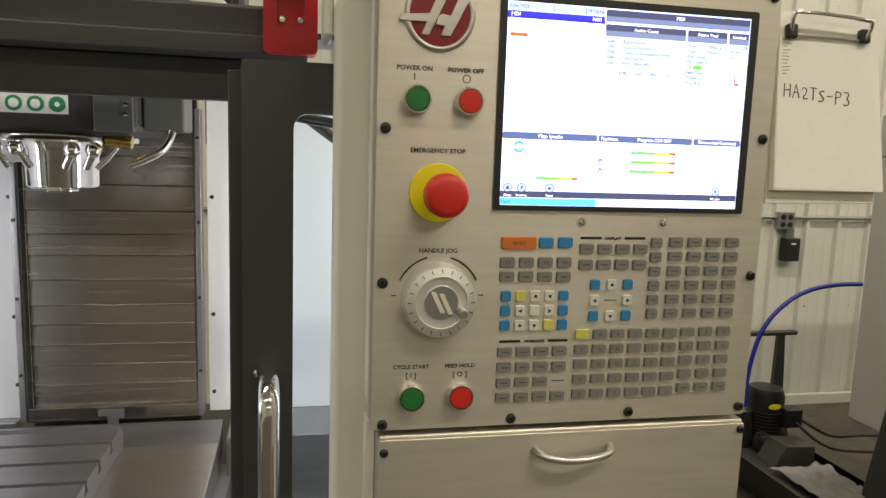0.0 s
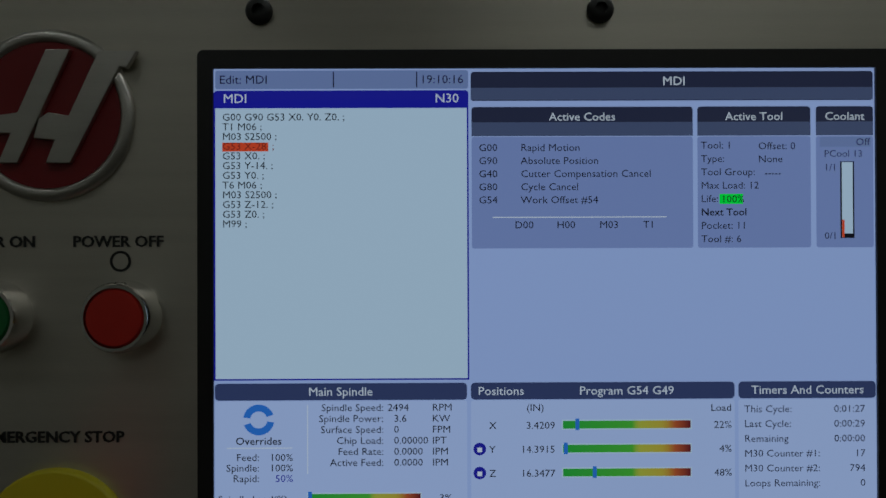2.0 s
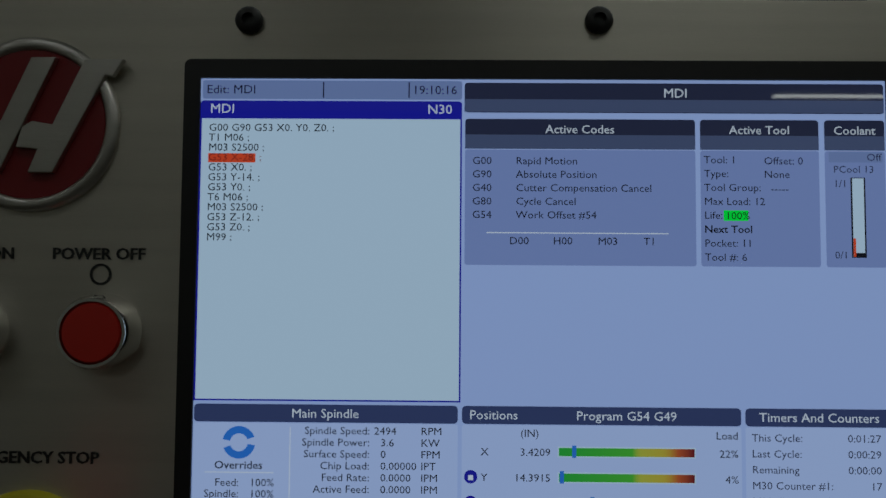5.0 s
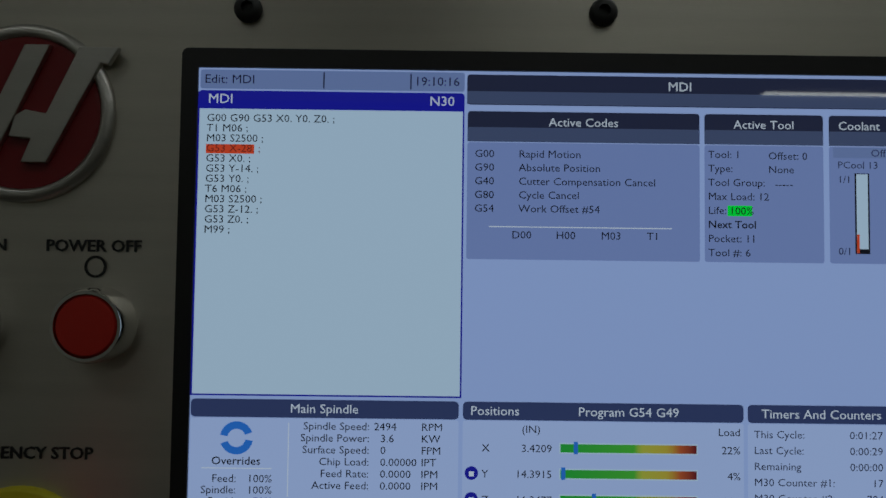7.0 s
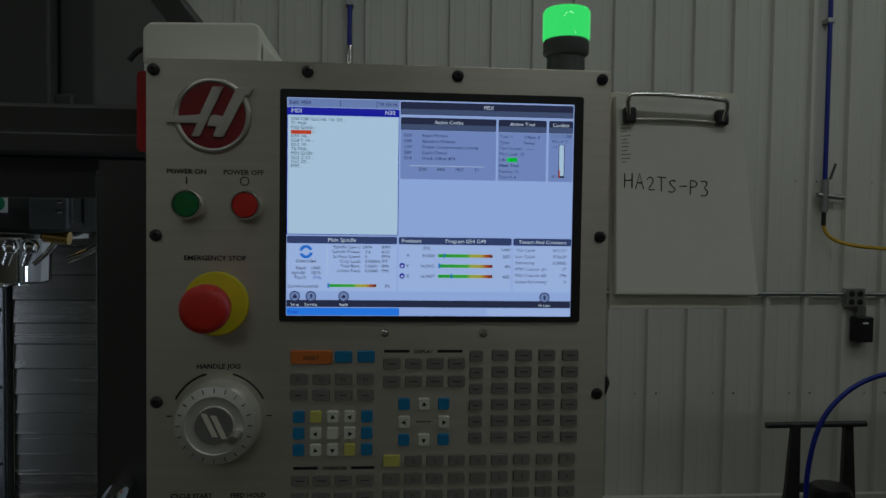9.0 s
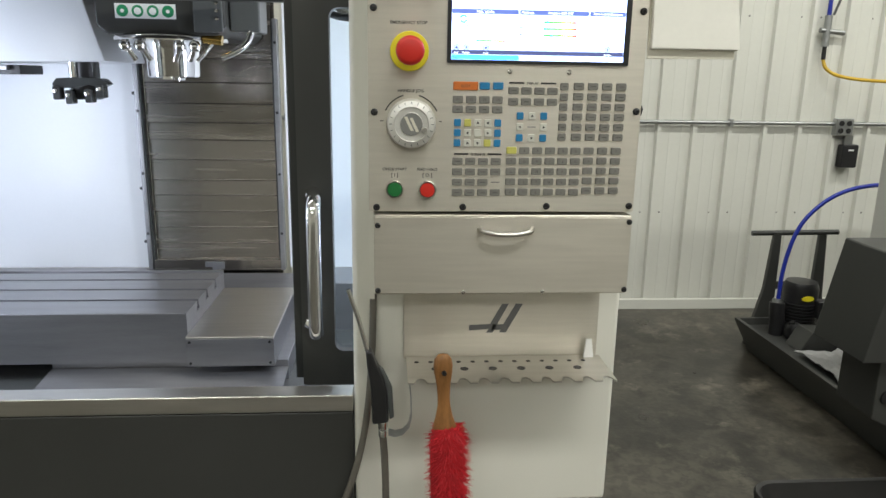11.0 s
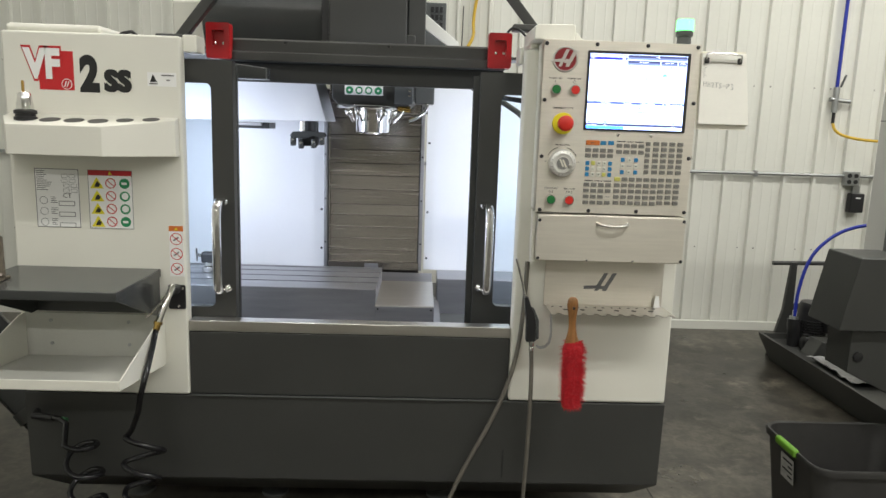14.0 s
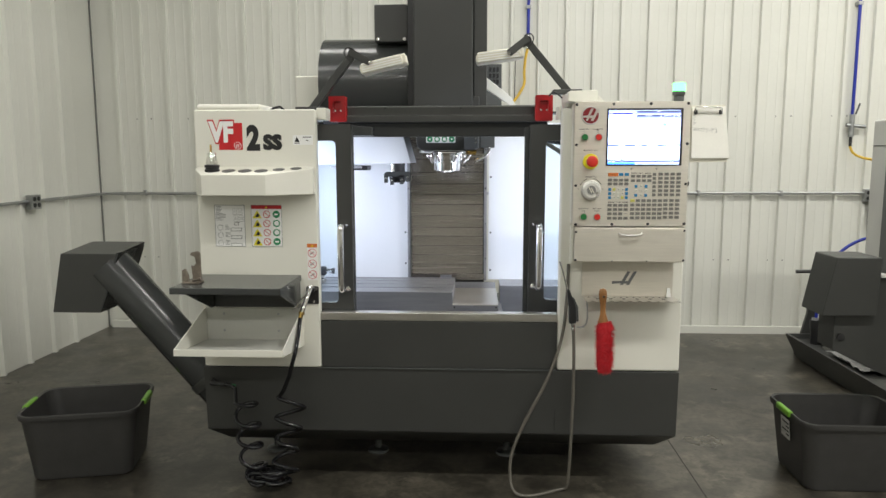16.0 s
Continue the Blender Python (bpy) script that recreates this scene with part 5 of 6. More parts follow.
part("gun_union", tube([(-0.9675, 0.896, 0.866), (-0.972, 0.893, 0.848)], 0.0105, 12), BRASS, ag)

pts = [(-0.972, 0.893, 0.850), (-0.968, 0.850, 0.81), (-0.964, 0.790, 0.755), (-0.966, 0.762, 0.72), (-0.985, 0.775, 0.665), (-1.010, 0.82, 0.60), (-1.052, 0.865, 0.515), (-1.078, 0.885, 0.480)]
for i in range(0, 86):
    a = radians(i * 17.5)
    f = i / 85
    zz = 0.478 - 0.44 * f
    pts.append((-1.024 - 0.060 * f - (0.057 + 0.008 * math.sin(i * 0.7)) * math.cos(a), 0.90 + 0.03 * f - 0.055 * math.sin(a) * (0.8 + 0.2 * f), zz + 0.014 * math.sin(a)))
for i in range(0, 120):
    a = radians(i * 24)
    r = 0.055 + 0.020 * math.sin(i * 0.35)
    pts.append((-1.165 + r * math.cos(a) + 0.035 * math.sin(i * 0.11), 0.955 + 0.05 * math.sin(a) * (1 + 0.4 * math.sin(i * 0.2)), 0.028 + 0.022 * (1 + math.sin(i * 0.23)) + 0.016 * (i % 15) / 15))
for i in range(0, 62):
    a = radians(i * 22.5)
    f = i / 61
    pts.append((-1.215 - 0.045 * f - (0.054 + 0.006 * math.sin(i * 0.5)) * math.cos(a), 0.935 - 0.02 * f + 0.050 * math.sin(a), 0.07 + 0.39 * f + 0.012 * math.sin(a)))
pts += [(-1.300, 0.93, 0.500), (-1.33, 0.95, 0.508), (-1.36, 0.96, 0.508)]
ch = thing("coiled_hose", (-1.165, 0.955, 0.0), "black coiled air hose hanging to the floor in a tangle", "hose")
part("hose_coil", tube(pts, 0.0095, 8), mat("black_nylon_hose", (0.012, 0.012, 0.014), 0.18, var=0.1, bump=0), ch)
part("hose_tape", tube([(-1.36, 0.96, 0.508), (-1.305, 0.945, 0.507)], 0.0085, 10), mat("green_tape", (0.03, 0.13, 0.05), 0.5, var=0.1, bump=0), ch, "dark green tape")
part("hose_fitting", tube([(-1.435, 1.004, 0.512), (-1.425, 0.965, 0.512), (-1.36, 0.96, 0.508)], 0.012, 10), BLACK, ch)

bg = thing("air_gun", (0.265, 0.93, 0.82), "black air blow gun with chrome tip hung on the tool rack", "air gun")
part("gun_tip", tube([(0.203, 0.925, 1.112), (0.207, 0.925, 1.098), (0.222, 0.928, 1.050), (0.232, 0.93, 1.010), (0.240, 0.93, 0.978)], 0.0042, 10), CHROME, bg, "chrome nozzle")
part("gun_body", prism([(0.236, 0.985), (0.247, 0.987), (0.258, 0.955), (0.272, 0.930), (0.279, 0.895), (0.281, 0.832), (0.248, 0.828), (0.246, 0.90), (0.238, 0.955)], 0.032, pose(0, 0.914, 0), 0.005), BLACK, bg)
part("gun_grip", prism([(0.262, 0.950), (0.270, 0.945), (0.288, 0.905), (0.292, 0.840), (0.283, 0.835), (0.275, 0.90)], 0.014, pose(0, 0.922, 0), 0.003), GREYPAINT, bg)
part("gun_coupling", lathe([(0.009, 0), (0.009, 0.012), (0.007, 0.014), (0.010, 0.018), (0.010, 0.034), (0, 0.034)], pose(0.269, 0.93, 0.796), 14), CHROME, bg)
hz = thing("air_hose", (0.25, 0.95, 0.0), "grey-brown rubber air hose looping down to the floor", "hose")
part("hose_line", tube([(0.269, 0.93, 0.798), (0.274, 0.93, 0.72), (0.276, 0.932, 0.55), (0.272, 0.94, 0.30), (0.266, 0.955, 0.10), (0.262, 0.975, 0.02), (0.235, 0.985, 0.008), (0.14, 0.93, 0.008), (0.06, 0.90, 0.008), (0.00, 0.92, 0.02), (-0.012, 0.945, 0.10), (-0.005, 0.95, 0.20), (0.055, 0.952, 0.35), (0.15, 0.96, 0.53), (0.208, 0.97, 0.68), (0.235, 0.985, 0.80), (0.247, 0.992, 0.95), (0.250, 0.995, 1.09)], 0.0075, 10, smooth=3), GREYHOSE, hz)

# ---- stainless tool rack with brush ----
rack = thing("tool_rack", (0.52, 0.99, 0.94), "stainless tool rack with scalloped edge and holes", "tool rack")
part("rack_back", prism(rounded(0.312, 0.722, 0.938, 1.118, 0.003, 2), 0.004, pose(0, FY - 0.0065, 0), 0.0008), STEEL, rack, "brushed stainless back plate")
out = [(0.318, 0.992), (0.318, 0.862)]
nx = 10
wv = (0.728 - 0.318) / nx
for i in range(nx):
    x0 = 0.318 + i * wv
    out += [(x0 + wv * 0.30, 0.860)]
    out += [(x0 + wv * 0.62 + wv * 0.26 * math.cos(radians(180 - a)), 0.866 + 0.016 * math.sin(radians(a))) for a in range(0, 181, 30)]
    out += [(x0 + wv * 0.96, 0.860)]
out += [(0.728, 0.862), (0.728, 0.992)]
own = bmesh.new()
f = own.faces.new([own.verts.new((x, y, 0.940)) for x, y in out])
ex = bmesh.ops.extrude_face_region(own, geom=[f])
bmesh.ops.translate(own, verts=[v for v in ex["geom"] if isinstance(v, bmesh.types.BMVert)], vec=(0, 0, 0.003))
bmesh.ops.recalc_face_normals(own, faces=own.faces[:])
bmesh.ops.triangulate(own, faces=[f for f in own.faces if len(f.verts) > 4])
shelfp = part("rack_shelf", own, STEELH, rack, "stainless shelf plate with notches")
rnd = random.Random(2)
for i in range(13):
    for j, r in ((0, 0.0048), (1, 0.0085)):
        if (i + j) % 2 == 0 or j == 0:
            part("rack_hole", lathe([(r, 0), (r, 0.0006), (0, 0.0006)], pose(0.338 + i * 0.029 + j * 0.008, 0.962 - j * 0.036, 0.9431), 14), BLACK, shelfp)
part("rack_tab", prism([(0.690, 0.944), (0.712, 0.944), (0.706, 0.985), (0.694, 0.985)], 0.004, pose(0, 0.975, 0), 0.001), STICKER, rack)
hook = [(0.322, 0.942), (0.326, 0.90), (0.327, 0.86), (0.322, 0.836), (0.310, 0.822), (0.294, 0.818), (0.282, 0.822)]
own = bmesh.new()
rings = [[own.verts.new((x + dx_, y, z + dz_)) for y, dx_, dz_ in ((0.886, 0, 0), (0.912, 0, 0), (0.912, -0.002, -0.002), (0.886, -0.002, -0.002))] for x, z in hook]
for a_, b_ in zip(rings, rings[1:]):
    for i in range(4):
        own.faces.new((a_[i], a_[(i + 1) % 4], b_[(i + 1) % 4], b_[i]))
own.faces.new(rings[0][::-1])
own.faces.new(rings[-1])
bmesh.ops.recalc_face_normals(own, faces=own.faces[:])
part("rack_hook", own, CONDUIT, rack, "flat bent steel hook")
for pts_ in ([(0.448, 1.000), (0.448, 1.012), (0.492, 1.014), (0.516, 1.058), (0.530, 1.058), (0.498, 0.995), (0.484, 0.995), (0.490, 1.003)], [(0.498, 1.013), (0.520, 1.013), (0.545, 1.058), (0.560, 1.058), (0.526, 0.995), (0.512, 0.995), (0.515, 1.001), (0.494, 1.001)]):
    part("rack_emblem", prism(pts_, 0.0005, pose(0, FY - 0.0072, 0)), GREYINK, rack)

br = thing("bench_brush", (0.395, 0.86, 0.61), "bench brush with beech handle and shaggy red bristles", "brush")
part("brush_handle", lathe([(0, 0), (0.022, 0.001), (0.024, 0.012), (0.017, 0.034), (0.0125, 0.058), (0.0120, 0.078), (0.0140, 0.104), (0.0175, 0.126), (0.0185, 0.140), (0.0165, 0.154), (0.010, 0.163), (0, 0.165)], Matrix.Translation((0.390, 0.862, 0.838)) @ pose(0, 0, 0, 0, -2, 0) @ Matrix.Diagonal((1, 0.62, 1, 1)), 20), WOOD, br, "varnished beech handle")
part("hang_hole", tube([(0.3865, 0.845, 0.968), (0.3865, 0.8535, 0.968)], 0.0045, 10), BLACK, br)
part("brush_back", box(0.372, 0.428, 0.864, 0.884, 0.615, 0.850, 0.006), WOOD, br)
rnd = random.Random(7)
own = bmesh.new()
for i in range(2600):
    z = 0.622 + 0.232 * rnd.random() ** 0.9
    a = rnd.uniform(0, 2 * math.pi)
    rr = 0.020
    cx = 0.397 + (0.85 - z) * 0.03
    r1 = rnd.choice((0.036, 0.042, 0.047, 0.052)) * rnd.uniform(0.85, 1.05) * (0.80 if z > 0.84 else 1) * min(1, 0.55 + (z - 0.622) / 0.075)
    p0 = Vector((cx + rr * math.cos(a), 0.862 + rr * 0.6 * math.sin(a), z))
    p1 = Vector((cx + r1 * math.cos(a + rnd.uniform(-0.25, 0.25)), 0.862 + r1 * 0.75 * math.sin(a), z + rnd.uniform(-0.022, 0.004)))
    d = (p1 - p0).orthogonal().normalized() * 0.0016
    e = (p1 - p0).cross(d).normalized() * 0.0016
    v = [own.verts.new(p0 + d), own.verts.new(p0 - d * 0.5 + e), own.verts.new(p0 - d * 0.5 - e), own.verts.new(p1)]
    for t_ in ((0, 1, 3), (1, 2, 3), (2, 0, 3)):
        own.faces.new([v[k] for k in t_])
part("bristles", own, mat("red_bristle", (0.55, 0.012, 0.022), 0.6, var=0.25, scale=60, bump=0), br, "shaggy bright red bristles")
part("bristle_core", lathe([(0, 0), (0.028, 0.008), (0.033, 0.03), (0.033, 0.20), (0.026, 0.232), (0, 0.238)], Matrix.Translation((0.400, 0.862, 0.618)) @ pose(0, 0, 0, 0, -1.6, 0) @ Matrix.Diagonal((1, 0.7, 1, 1)), 20), mat("red_bristle_core", (0.42, 0.008, 0.014), 0.8, var=0.3, scale=80, bump=0.3, bscale=260), br)


# ---- work lights ----
def bar(a, b, w, h, material, parent, name, label=""):
    a, b = Vector(a), Vector(b)
    m = Matrix.Translation(a) @ (b - a).to_track_quat("Z", "Y").to_matrix().to_4x4()
    return part(name, box(-w / 2, w / 2, -h / 2, h / 2, 0, (b - a).length, 0.003, m=m), material, parent, label)


def work_light(base_, knee, lamp, tilt, yaw):
    w = thing("work_light", base_, "ivory work lamp on a jointed charcoal arm above the machine", "work light", "work lights")
    part("arm_foot", box(base_[0] - 0.075, base_[0] + 0.06, base_[1] - 0.03, base_[1] + 0.03, base_[2], base_[2] + 0.022, 0.005), DARK, w)
    bar((base_[0], base_[1], base_[2] + 0.01), knee, 0.034, 0.034, DARK, w, "lower_arm", "charcoal box-section arm")
    to_knee = 1 if knee[0] > lamp[0] else -1
    end = Vector(lamp) + Vector((0.048 * to_knee, 0, 0.004))
    for dy in (-0.058, 0.058):
        bar((knee[0], lamp[1] + dy * 0.75, knee[2]), (end.x, lamp[1] + dy, end.z), 0.005, 0.032, DARK, w, "upper_arm", "charcoal clevis plate")
        part("bolt", lathe([(0.008, 0), (0.008, 0.004), (0, 0.006)], facing(end.x, lamp[1] + dy - 0.0026, end.z), 12), CHROME, w)
    part("lamp_cable", tube([(knee[0] - 0.006 * to_knee, lamp[1] - 0.05, knee[2] - 0.05), (knee[0] + 0.028 * to_knee, lamp[1] - 0.055, knee[2] - 0.01), (knee[0] + 0.012 * to_knee, lamp[1] - 0.055, knee[2] + 0.022), (knee[0] - 0.02 * to_knee, lamp[1] - 0.05, knee[2] + 0.008)], 0.003, 8, smooth=2), BLACK, w)
    part("arm_joint", lathe([(0.020, -0.024), (0.020, 0.024), (0, 0.026)], Matrix.Translation(knee) @ pose(0, 0, 0, 90), 18), BLACK, w)
    m = Matrix.Translation(lamp) @ pose(0, 0, 0, 0, tilt, yaw)
    hd = part("lamp_head", prism([(-0.098, -0.026), (0.098, -0.026), (0.104, -0.008), (0.098, 0.022), (-0.09, 0.022), (-0.102, 0.0)], 0.10, m @ pose(0, -0.05, 0), 0.006), LAMPWHITE, w, "ivory plastic lamp head")
    for i in range(4):
        part("lamp_rib", box(-0.09, 0.094, -0.0525, -0.0505, -0.020 + i * 0.011, -0.016 + i * 0.011, 0.0, m=m), STICKER, hd)
    part("lamp_end", box(0.092, 0.118, -0.045, 0.045, -0.024, 0.022, 0.006, m=m), LAMPWHITE, hd)


work_light((-0.955, 1.16, ZT - 0.001), (-0.755, 1.16, 2.055), (-0.612, 1.12, 2.000), -13, 0)
work_light((0.250, 1.12, 1.860), (0.058, 1.16, 2.108), (-0.078, 1.12, 2.035), -7, 0)
part("latch_cable", tube([(0.155, 1.08, 1.85), (0.17, 1.08, 1.868), (0.195, 1.08, 1.862), (0.215, 1.07, 1.84)], 0.004, 8, smooth=2), BLACK, mill)

# ---- clipboard and cable ----
cb = thing("clipboard", (0.82, 0.895, 1.552), "clipboard with a stack of white paper hung beside the pendant", "clipboard")
part("board", prism([(0.738, 1.550), (0.898, 1.552), (0.886, 1.795), (0.742, 1.792)], 0.004, pose(0, 0.898, 0), 0.0008), LAMPWHITE, cb)
part("paper_block", prism([(0.742, 1.566), (0.9000, 1.566), (0.8830, 1.786), (0.7440, 1.785)], 0.010, pose(0, 0.8875, 0), 0.001), PAPER, cb, "stack of white paper")
part("top_sheet", prism([(0.744, 1.5685), (0.9015, 1.5670), (0.8840, 1.7862), (0.7445, 1.7852)], 0.0006, pose(0, 0.8868, 0)), PAPER, cb)
part("clip_wire", tube([(0.756, 0.880, 1.762), (0.752, 0.872, 1.779), (0.758, 0.870, 1.7830), (0.858, 0.870, 1.7790), (0.865, 0.872, 1.775), (0.862, 0.880, 1.758)], 0.0026, 8, smooth=1), CHROME, cb, "chrome wire clip")
part("clip_bar", tube([(0.760, 0.884, 1.7580), (0.81, 0.8835, 1.7585), (0.862, 0.884, 1.7565)], 0.0018, 8), STEELH, cb)
for x in (0.758, 0.862):
    part("clip_foot", box(x - 0.007, x + 0.007, 0.878, 0.888, 1.753, 1.771, 0.003), BLACK, cb)
STROKES = {"H": (((0, 0), (0.05, 1)), ((0.9, 0), (0.95, 1)), ((0, 0.5), (0.95, 0.55))), "A": (((0, 0), (0.5, 1), (1, 0)), ((0.2, 0.4), (0.85, 0.42))),
           "2": (((0.05, 0.75), (0.3, 0.98), (0.75, 0.9), (0.85, 0.6), (0.1, 0.02), (1, 0.06)),), "T": (((0, 1), (1.05, 0.96)), ((0.5, 1), (0.48, 0))),
           "S": (((0.9, 0.9), (0.5, 1), (0.1, 0.8), (0.5, 0.5), (0.9, 0.25), (0.5, 0), (0, 0.1)),), "-": (((0, 0.45), (0.9, 0.48)),),
           "P": (((0, 0), (0.06, 1)), ((0.06, 1), (0.8, 0.95), (0.85, 0.62), (0.04, 0.5))), "3": (((0, 0.95), (0.6, 1), (0.8, 0.75), (0.35, 0.55), (0.9, 0.3), (0.6, 0), (0, 0.05)),)}
for i, ch_ in enumerate("HA2TS-P3"):
    own = bmesh.new()
    h_ = 0.0160 + 0.0010 * (i % 3) - (0.003 if ch_ in "2S" else 0)
    for line in STROKES[ch_]:
        tube([(0.7525 + i * 0.0123 + a * 0.0092, 0.8865, 1.6825 - 0.0011 * i + b * h_) for a, b in line], 0.00062, 5, own, smooth=1 if len(line) > 3 else 0)
    part("handwriting", own, INK, cb)
rnd = random.Random(3)
for i in range(11):
    z = 1.752 - i * 0.0042
    part("spiral_mark", tube([(0.7495, 0.8866, z + rnd.uniform(0, 0.001)), (0.755 + rnd.uniform(0, 0.006), 0.8866, z + 0.0012)], 0.0004, 5), GREYINK, cb)
cb.matrix_world = pose(0.82, 0.90, 1.79) @ pose(0, 0, 0, -6) @ pose(-0.82, -0.90, -1.79) @ cb.matrix_world
pc = thing("pendant_cable", (0.742, 0.93, 1.45), "short black cable with a plug on the pendant's side", "cable")
part("cable_loop", tube([(0.733, 0.93, 1.520), (0.742, 0.925, 1.515), (0.748, 0.92, 1.490), (0.744, 0.92, 1.468)], 0.0028, 8, smooth=2), BLACK, pc)
part("cable_plug", lathe([(0.006, 0), (0.009, 0.006), (0.009, 0.018), (0.005, 0.024), (0, 0.024)], Matrix.Translation((0.741, 0.918, 1.446)) @ pose(0, 0, 0, 0, 15, 0), 14), BLACK, pc)

# ---- probe stand on the table ----
pb = thing("tool_probe", (-1.085, 1.85, TZ), "small black and chrome tool probe on the work table", "tool probe")
part("probe_base", lathe([(0.030, 0), (0.030, 0.026), (0.017, 0.030), (0.017, 0.044), (0, 0.044)], pose(-1.085, 1.85, TZ - 0.0005), 20), CHROME, pb)
part("probe_block", box(-1.115, -1.055, 1.825, 1.875, TZ + 0.043, TZ + 0.094, 0.010), BLACK, pb)
part("probe_arm", tube([(-1.056, 1.85, TZ + 0.072), (-1.018, 1.85, TZ + 0.070)], 0.013, 12), CHROME, pb)
part("probe_cap", tube([(-1.020, 1.85, TZ + 0.070), (-1.008, 1.85, TZ + 0.0695)], 0.018, 14), BLACK, pb)
part("probe_arm", tube([(-1.114, 1.85, TZ + 0.074), (-1.138, 1.845, TZ + 0.080)], 0.007, 10), CHROME, pb)
part("probe_tip", tube([(-1.138, 1.845, TZ + 0.052), (-1.138, 1.845, TZ + 0.108)], 0.005, 8), CHROME, pb)

# ---- chip auger chute at the machine's left ----
au = thing("chip_auger", (-1.7, 1.22, 0.0), "charcoal chip auger tube rising to a discharge hood", "chip conveyor")
part("auger_tube", tube([(-1.438, 1.20, 0.371), (-2.008, 1.20, 1.041)], 0.102, 36), DARKGLOSS, au, "glossy charcoal auger tube")
part("auger_collar", tube([(-1.503, 1.20, 0.447), (-1.533, 1.20, 0.483)], 0.108, 30), DARK, au)
own = prism([(-2.275, 0.812), (-2.030, 0.812), (-1.930, 1.108), (-2.215, 1.108)], 0.26, pose(0, 1.12, 0), 0.004)
for v in own.verts:
    if v.co.z > 1.0 and v.co.y > 1.3:
        v.co.z += 0.03
        v.co.x += 0.02
part("discharge_hood", own, DARK, au, "charcoal sheet-metal discharge hood")
part("hood_flange", prism([(-2.028, 0.83), (-2.022, 0.83), (-1.920, 1.115), (-1.930, 1.115)], 0.27, pose(0, 1.118, 0)), DARKGLOSS, au)


# ---- totes ----
def tote(at, turn):
    t = thing("plastic_tote", (at[0], at[1], 0), "open dark grey plastic tote with lime handles on the floor", "tote", "plastic totes", rz=turn)
    m = pose(at[0], at[1], 0, 0, 0, turn)
    own = bmesh.new()
    W, D, H = 0.280, 0.225, 0.345

    def ring(w, d, z, r):
        return [own.verts.new((x, y, z)) for x, y in rounded(-w, w, -d, d, r, 5)]
    rs = [ring(W * 0.80, D * 0.80, 0.002, 0.05), ring(W * 0.83, D * 0.83, 0.014, 0.055), ring(W * 0.96, D * 0.96, H - 0.03, 0.07), ring(W, D, H - 0.028, 0.075), ring(W * 1.01, D * 1.01, H - 0.008, 0.075), ring(W * 0.995, D * 0.995, H, 0.075), ring(W * 0.955, D * 0.95, H - 0.004, 0.07), ring(W * 0.93, D * 0.93, H - 0.05, 0.068), ring(W * 0.79, D * 0.79, 0.02, 0.05)]
    n = len(rs[0])
    for a, b in zip(rs, rs[1:]):
        for i in range(n):
            own.faces.new((a[i], a[(i + 1) % n], b[(i + 1) % n], b[i]))
    own.faces.new(rs[0][::-1])
    own.faces.new(rs[-1])
    bmesh.ops.recalc_face_normals(own, faces=own.faces[:])
    own.transform(m)
    part("tub", own, TOTE, t)
    for s in (-1, 1):
        part("grip", box(s * W * 1.0 - 0.013, s * W * 1.0 + 0.013, -0.075, 0.075, H - 0.026, H + 0.006, 0.009, m=m), LIME, t, "lime green grip")
    part("paper_label", box(-W * 0.96 - 0.004, -W * 0.96 - 0.0025, -0.05, 0.045, 0.205, 0.305, m=m @ pose(0, 0, 0, 0, -5, 0) @ Matrix.Translation((0.024, 0, 0.012))), GREYLABEL, t, "grey scuffed label")
    for i in range(4):
        part("label_print", box(-W * 0.96 - 0.0048, -W * 0.96 - 0.0041, -0.042, -0.01 + (i % 2) * 0.04, 0.222 + i * 0.02, 0.230 + i * 0.02, m=m @ pose(0, 0, 0, 0, -5, 0) @ Matrix.Translation((0.024, 0, 0.012))), INK, t)


tote((-2.160, 1.190), 13)
tote((1.632, 1.215), 0)

# ---- the neighbouring machine at the right ----
PALE = mat("pale_grey_panel", (0.52, 0.52, 0.49), 0.38, var=0.05, scale=3, bump=0.01)
nb = thing("neighbour_machine", (3.3, 1.8, 0.0), "pale grey machine tool with a chip discharge hood", "machine tool")
body = part("machine_body", box(2.32, 4.9, 0.85, 2.41, 0.60, 1.80, 0.012), PALE, nb, "pale grey enclosure")
part("side_panel", box(2.312, 2.3185, 1.00, 2.23, 0.75, 1.58, 0.003), GREYPAINT, nb, "grey side panel")
part("panel_seam", box(2.3175, 2.3195, 0.86, 2.40, 1.638, 1.642), BLACK, nb)
part("top_box", box(2.36, 2.48, 2.20, 2.34, 1.80, 1.94, 0.008), GREYPAINT, nb)
part("machine_base", box(2.70, 4.9, 0.90, 2.38, 0.22, 0.598, 0.01), DARK, nb)
for fx_ in (2.85, 4.7):
    for fy_ in (1.05, 2.2):
        part("machine_foot", lathe([(0.05, 0), (0.05, 0.02), (0.03, 0.03), (0.03, 0.225), (0, 0.225)], pose(fx_, fy_, 0), 16), CONDUIT, nb)
hood = prism([(1.52, 0.80), (1.78, 0.80), (1.79, 1.09), (1.575, 1.09)], 0.23, pose(0, 1.25, 0), 0.006)
part("chip_hood", hood, DARK, nb, "grey chip discharge hood")
part("auger_trough", prism([(1.60, 0.798), (1.782, 0.798), (1.800, 0.985), (1.84, 0.985), (2.62, 0.53), (2.72, 0.25), (2.36, 0.25), (1.60, 0.62)], 0.16, pose(0, 1.29, 0), 0.004), DARK, nb, "charcoal auger trough")
